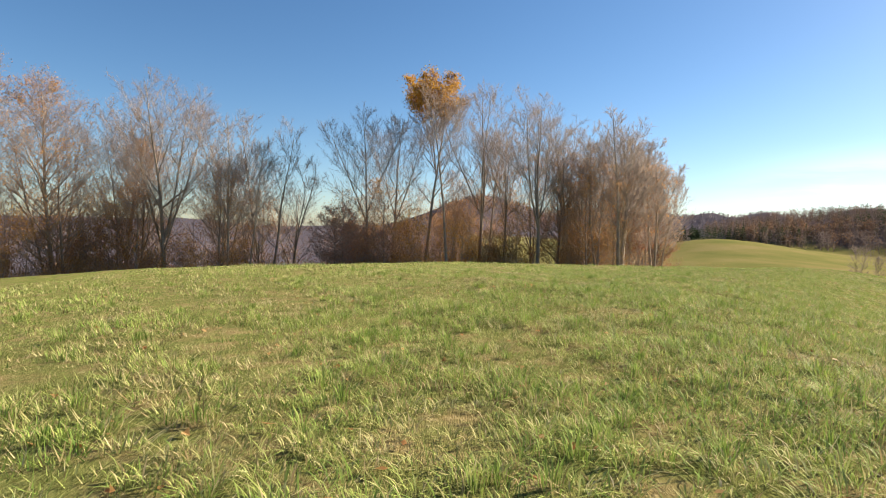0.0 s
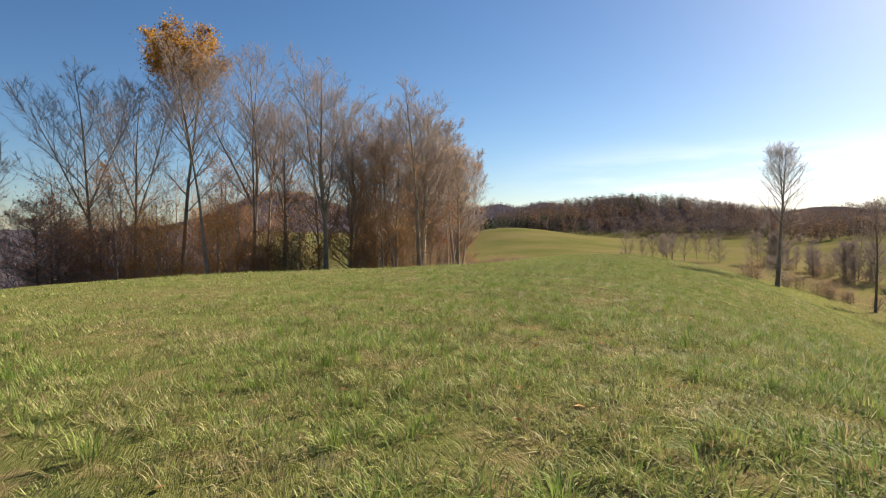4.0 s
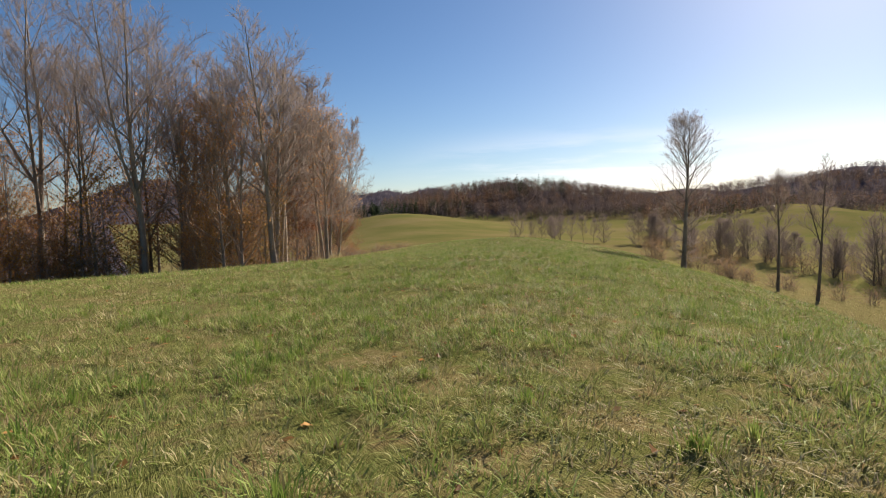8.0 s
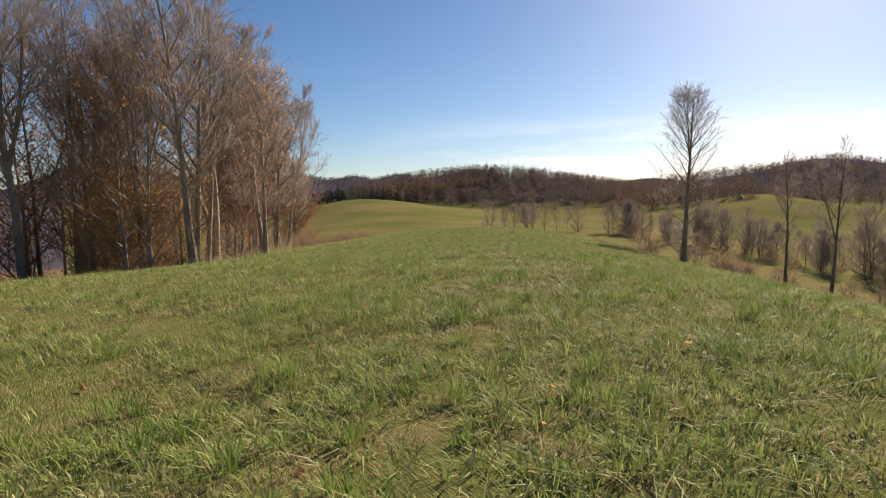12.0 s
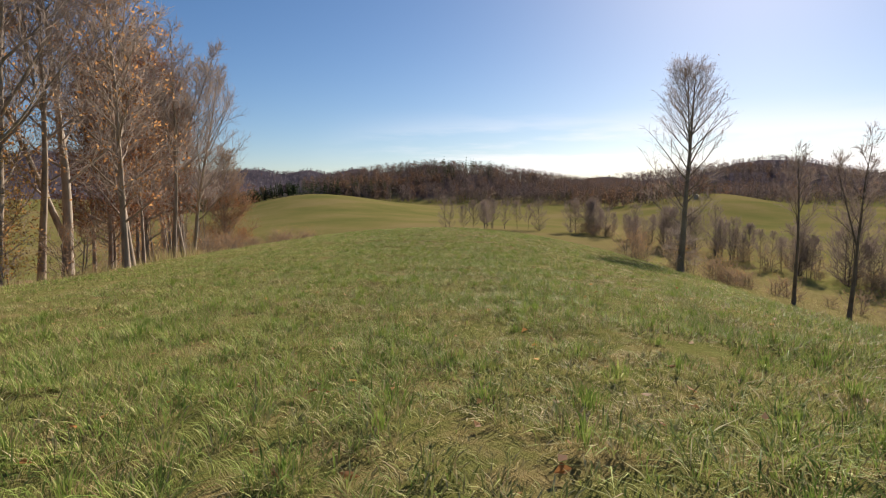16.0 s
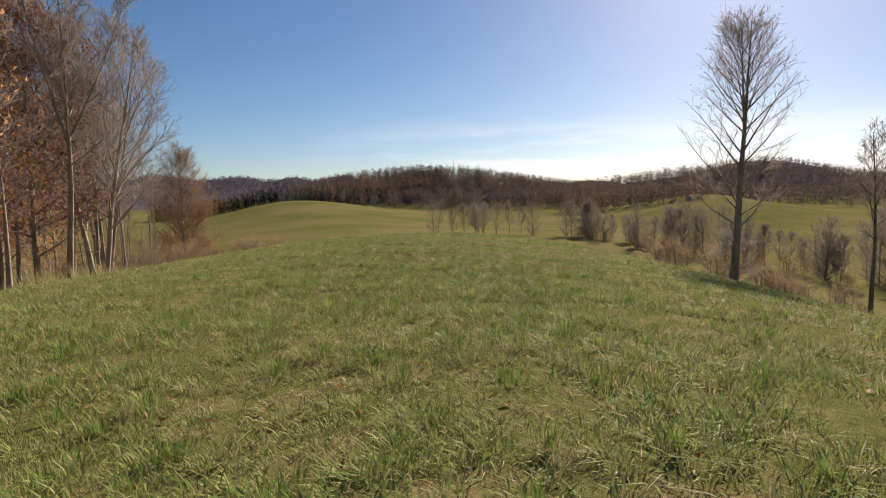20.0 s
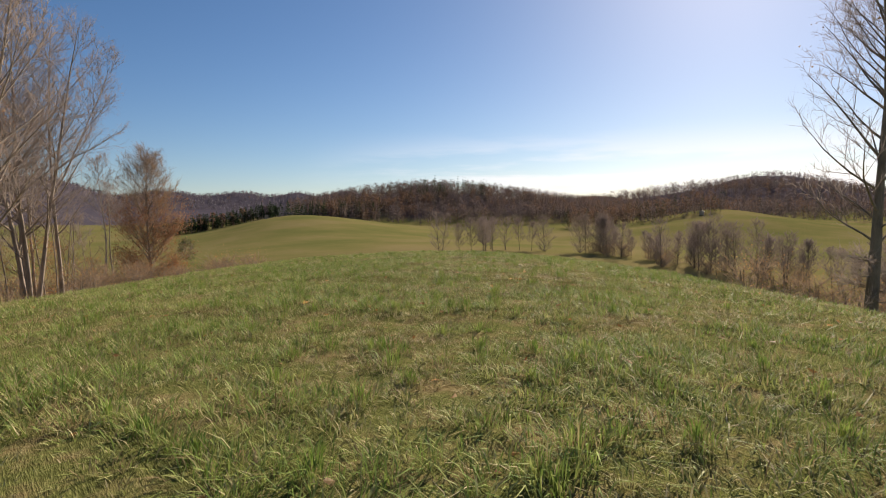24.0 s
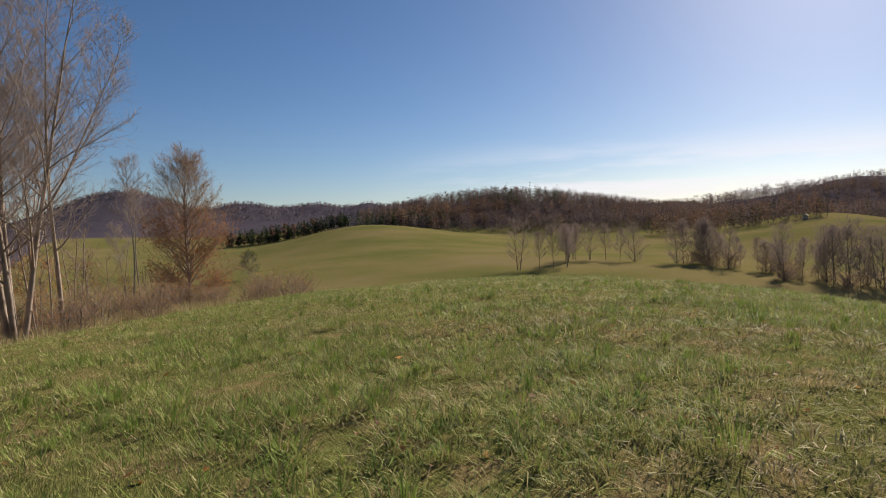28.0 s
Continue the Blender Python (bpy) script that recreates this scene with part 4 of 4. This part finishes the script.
def blades(seed, n, lo, hi, tall, wide, clump, tris=2, s0=-2, s1=144):
    """Blades in tufts between lo and hi metres from the crown of the field: verts, tris and straw shares."""
    rng = np.random.default_rng(seed)
    m = int(n / clump * 2 * hi * (s1 - s0))
    m = int(m * (hi + 4) / hi)
    s = rng.uniform(s0, s1, m)
    v = rng.uniform(-hi - 4, hi + 4, m)
    d = np.abs(v)
    v = v + crown_of_field(s)
    x, y = s * AX[0] + v * AX[1], s * AX[1] - v * AX[0]
    ok = (d >= lo) & (d < hi) & (in_wood(x, y) < -1)
    lush = 0.6 * blotch(x, y, 0.9, 5) + 0.4 * blotch(x, y, 3.1, 6)
    ok &= rng.random(len(x)) < np.clip((lush - 0.2) * 4.5, 0.72, 1)
    x, y, lush = x[ok], y[ok], lush[ok]
    size = rng.uniform(0.5, 1.45, len(x)) * (0.5 + 1.0 * lush)
    swirl = blotch(x, y, 2.3, 8) * 12.6
    tone = rng.random(len(x))
    size = size * (0.75 + 0.5 * (1 - tone))
    x, y, lush, size, swirl, tone = (np.repeat(q, clump) for q in (x, y, lush, size, swirl, tone))
    n = len(x)
    spread = 0.048 + 0.004 * hi
    ox, oy = rng.normal(0, spread, n), rng.normal(0, spread, n)
    x, y = x + ox, y + oy
    z = land(x, y)
    ang = np.arctan2(oy + 0.35 * spread * np.sin(swirl), ox + 0.35 * spread * np.cos(swirl)) + rng.normal(0, 0.8, n)
    lean = 0.25 + 0.75 * np.hypot(ox, oy) / spread * rng.uniform(0.5, 1.4, n) + np.clip(0.42 - lush, 0, 1) * 2 * rng.random(n)
    h = tall * size * rng.uniform(0.5, 1.25, n)
    w = wide * rng.uniform(0.6, 1.4, n)
    dx, dy = np.cos(ang), np.sin(ang)
    px, py = -dy * w, dx * w
    B = np.stack([x, y, z - 0.01], 1)
    mid = np.stack([x + dx * h * lean * 0.36, y + dy * h * lean * 0.36, z + h * np.maximum(0.6 - 0.1 * lean, 0.2)], 1)
    tip = np.stack([x + dx * h * lean * 0.9, y + dy * h * lean * 0.9, z + h * np.maximum(1.08 - 0.28 * lean, 0.25)], 1)
    off = np.stack([px, py, 0 * px], 1)
    if tris == 1:
        V = np.stack([B + off, B - off, tip], 1).reshape(-1, 3)
        F = np.arange(3 * n).reshape(n, 3)
    else:
        V = np.stack([B, mid + off, mid - off, tip], 1).reshape(-1, 3)
        i = np.arange(n)[:, None] * 4
        F = np.concatenate([i + (0, 1, 2), i + (2, 1, 3)], 1).reshape(-1, 3)
    straw = np.clip(0.52 - lush + rng.normal(0, 0.1, n), 0, 1) * 2.4
    straw = np.where(rng.random(n) < 0.24, rng.uniform(0.6, 1, n), np.clip(straw, 0, 1))
    return V, F, np.repeat(straw, len(V) // n), np.repeat(tone, len(V) // n)


def sedge(seed, n, x0, x1, y0, y1, inside, tall, wide):
    """Tall dry stems over a stretch of ground."""
    rng = np.random.default_rng(seed)
    x, y = rng.uniform(x0, x1, n), rng.uniform(y0, y1, n)
    ok = inside(x, y) & (blotch(x, y, 1.6, 11) + rng.normal(0, 0.15, n) > 0.45)
    x, y = x[ok], y[ok]
    n = len(x)
    h, a, w = tall * rng.uniform(0.4, 1.2, n), rng.uniform(0, 6.283, n), wide * rng.uniform(0.6, 1.3, n)
    z = land(x, y)
    B, off = np.stack([x, y, z - 0.02], 1), np.stack([-np.sin(a) * w, np.cos(a) * w, 0 * w], 1)
    tip = np.stack([x + np.cos(a) * h * 0.35, y + np.sin(a) * h * 0.35, z + h], 1)
    V = np.stack([B + off, B - off, tip], 1).reshape(-1, 3)
    return V, np.arange(3 * n).reshape(n, 3), np.repeat(rng.uniform(0.55, 1.0, n), 3), np.repeat(rng.random(n), 3)


def to_mesh(name, sets, label, category):
    off = np.cumsum([0] + [len(q[0]) for q in sets[:-1]])
    me = mesh_from(name, np.concatenate([q[0] for q in sets]), np.concatenate([q[1] + o for q, o in zip(sets, off)]), [GRASS], True)
    for k, mask in ((2, "straw"), (3, "tone")):
        at = me.attributes.new(mask, "FLOAT", "POINT")
        at.data.foreach_set("value", np.concatenate([q[k] for q in sets]).astype(np.float32))
    return tagged(new(name, me), label, category, kind="stuff")


def by_wood(x, y):
    d = in_wood(x, y)
    return (d > -2.2) & (d < 2.5)


def slope(x, y):
    s, v = x * AX[0] + y * AX[1], x * AX[1] - y * AX[0]
    return (v > 26 + 0.03 * (s - 60)) & (v < 62) & (s > 45)


def past_wood(x, y):
    return (np.hypot((x - 60) / 22, (y - 162) / 20) < 1) | (in_wood(x, y) > -1) & (x > 36) & (y < 175)


to_mesh("dry_sedge", [sedge(405, 90000, 34, 84, 100, 184, past_wood, 1.3, 0.03), sedge(401, 150000, -62, 60, 60, 152, by_wood, 0.55, 0.012), sedge(403, 60000, 45, 130, 10, 120, slope, 0.45, 0.015)], "tall tan dry grass along the wood's edge and slope", "dry grass")

made = [blades(301, 840, 0, 2.7, 0.11, 0.0042, 20, 2, 1, 107), blades(302, 620, 2.7, 5.5, 0.115, 0.0062, 16, 1, 1, 112), blades(307, 420, 0, 2.7, 0.12, 0.007, 16, 2, 107, 113), blades(303, 250, 5.5, 10.5, 0.115, 0.0085, 10, 1, 0, 125), blades(306, 130, 0, 5.5, 0.12, 0.01, 9, 1, 112, 144), blades(305, 62, 10.5, 24, 0.12, 0.012, 7, 1)]


def tussocks(seed, n, each, tall, wide):
    """Big lush tufts that stand out of the sward."""
    rng = np.random.default_rng(seed)
    s = rng.uniform(0, 120, n)
    v = crown_of_field(s) + rng.normal(0, 5.0, n)
    size = np.repeat(rng.uniform(0.6, 1.25, n), each)
    tone = np.repeat(rng.uniform(0, 0.6, n), each)
    x, y = np.repeat(s * AX[0] + v * AX[1], each), np.repeat(s * AX[1] - v * AX[0], each)
    m = n * each
    a, r = rng.uniform(0, 6.283, m), np.abs(rng.normal(0, 0.11, m)) * size
    x, y = x + np.cos(a) * r, y + np.sin(a) * r
    z, h, w = land(x, y), tall * size * rng.uniform(0.45, 1.15, m), wide * rng.uniform(0.6, 1.3, m)
    a = a + rng.normal(0, 0.7, m)
    lean = (0.2 + r * 4) * rng.uniform(0.6, 1.6, m)
    dx, dy = np.cos(a), np.sin(a)
    off = np.stack([-dy * w, dx * w, 0 * w], 1)
    B = np.stack([x, y, z - 0.01], 1)
    mid = np.stack([x + dx * h * lean * 0.35, y + dy * h * lean * 0.35, z + h * 0.62], 1)
    tip = np.stack([x + dx * h * lean, y + dy * h * lean, z + h * np.maximum(1.05 - 0.3 * lean, 0.45)], 1)
    V = np.stack([B, mid + off, mid - off, tip], 1).reshape(-1, 3)
    i = np.arange(m)[:, None] * 4
    F = np.concatenate([i + (0, 1, 2), i + (2, 1, 3)], 1).reshape(-1, 3)
    straw = np.where(rng.random(m) < 0.12, 0.8, 0.0)
    return V, F, np.repeat(straw, 4), np.repeat(tone, 4)


made.append(tussocks(309, 1500, 80, 0.19, 0.0044))
to_mesh("grass", made, "tufted green pasture grass mixed with straw-coloured dead blades", "grass")

# fallen leaves in the grass
rng = np.random.default_rng(411)
n = 2600
s, v = rng.uniform(0, 112, n), rng.normal(0, 4.5, n)
v = v + crown_of_field(s)
x, y = s * AX[0] + v * AX[1], s * AX[1] - v * AX[0]
z = land(x, y) + rng.uniform(0.01, 0.07, n)
a, r, q = rng.uniform(0, 6.283, n), rng.uniform(0.022, 0.05, n), rng.normal(0, 0.35, (n, 4))
V = np.stack([np.stack([x + np.cos(a + t) * r * f, y + np.sin(a + t) * r * f, z + r * q[:, k]], 1) for k, (t, f) in enumerate(((0, 1.2), (1.57, 0.7), (3.14, 1.2), (4.71, 0.7)))], 1).reshape(-1, 3)
tagged(new("fallen_leaves", mesh_from("fallen_leaves", V, np.arange(4 * n).reshape(n, 4), [LEAF_RUST], False)), "scattered dry brown and orange leaves in the grass", "leaves", kind="stuff")

# ---------------------------------------------------------------- farm sheds far off
WALL, t, b = material("wooden_boards")
t.links.new(ramp(t, noise_tex(t, 1.2, 5, stretch=(6, 6, 0.5)), ((0.3, (0.26, 0.19, 0.12)), (0.7, (0.42, 0.31, 0.20)))), b.inputs["Base Color"])
ROOF, t, b = material("tin_roof")
t.links.new(ramp(t, noise_tex(t, 0.8, 5), ((0.3, (0.46, 0.39, 0.30)), (0.7, (0.62, 0.54, 0.43)))), b.inputs["Base Color"])
b.inputs["Roughness"].default_value = 0.8
GAP, t, b = material("dark_opening")
t.links.new(ramp(t, noise_tex(t, 2), ((0.3, (0.02, 0.02, 0.02)), (0.7, (0.05, 0.045, 0.04)))), b.inputs["Base Color"])


def solid(name, verts, faces, mat, parent):
    me = bpy.data.meshes.new(name)
    me.from_pydata(verts, [], faces)
    me.materials.append(mat)
    return part(name, me, parent)


def box(name, x0, x1, y0, y1, z0, z1, mat, parent):
    v = [(x, y, z) for z in (z0, z1) for x, y in ((x0, y0), (x1, y0), (x1, y1), (x0, y1))]
    return solid(name, v, [(3, 2, 1, 0), (4, 5, 6, 7), (0, 1, 5, 4), (1, 2, 6, 5), (2, 3, 7, 6), (3, 0, 4, 7)], mat, parent)


def shed(x, y, turn, length, deep, eave, label):
    root = new("farm_shed")
    l, d = length / 2, deep / 2
    top = eave + deep * 0.32
    solid("wall", [(-l, -d, -0.6), (l, -d, -0.6), (l, d, -0.6), (-l, d, -0.6), (-l, -d, eave), (l, -d, eave), (l, d, eave), (-l, d, eave), (-l, 0, top - 0.05), (l, 0, top - 0.05)],
          [(0, 1, 5, 4), (2, 3, 7, 6), (1, 2, 6, 9, 5), (3, 0, 4, 8, 7)], WALL, root)
    for side in (-1, 1):
        o = 0.35
        v = [(-l - o, side * (d + o), eave - 0.12), (l + o, side * (d + o), eave - 0.12), (l + o, 0, top), (-l - o, 0, top)]
        solid("roof", v + [(p, q, r + 0.08) for p, q, r in v], [(0, 1, 2, 3), (7, 6, 5, 4), (0, 4, 5, 1), (1, 5, 6, 2), (2, 6, 7, 3), (3, 7, 4, 0)], ROOF, root)
    box("door", -0.6, 0.6, -d - 0.04, -d + 0.02, 0, 2.0, GAP, root)
    for k in (-0.3, 0.3):
        box("window", k * length - 0.4, k * length + 0.4, -d - 0.04, -d + 0.02, 1.0, 1.7, GAP, root)
    root.matrix_basis = pose(x, y, height(x, y), 0, 0, turn)
    return tagged(root, label, "shed", "farm sheds")


shed(206, 478, 70, 3.4, 2.4, 1.8, "small wooden farm shed with a pale roof on the pasture hill")
shed(456, 282, 20, 4, 2.8, 1.9, "wooden farm building with a pale roof on the far slope")
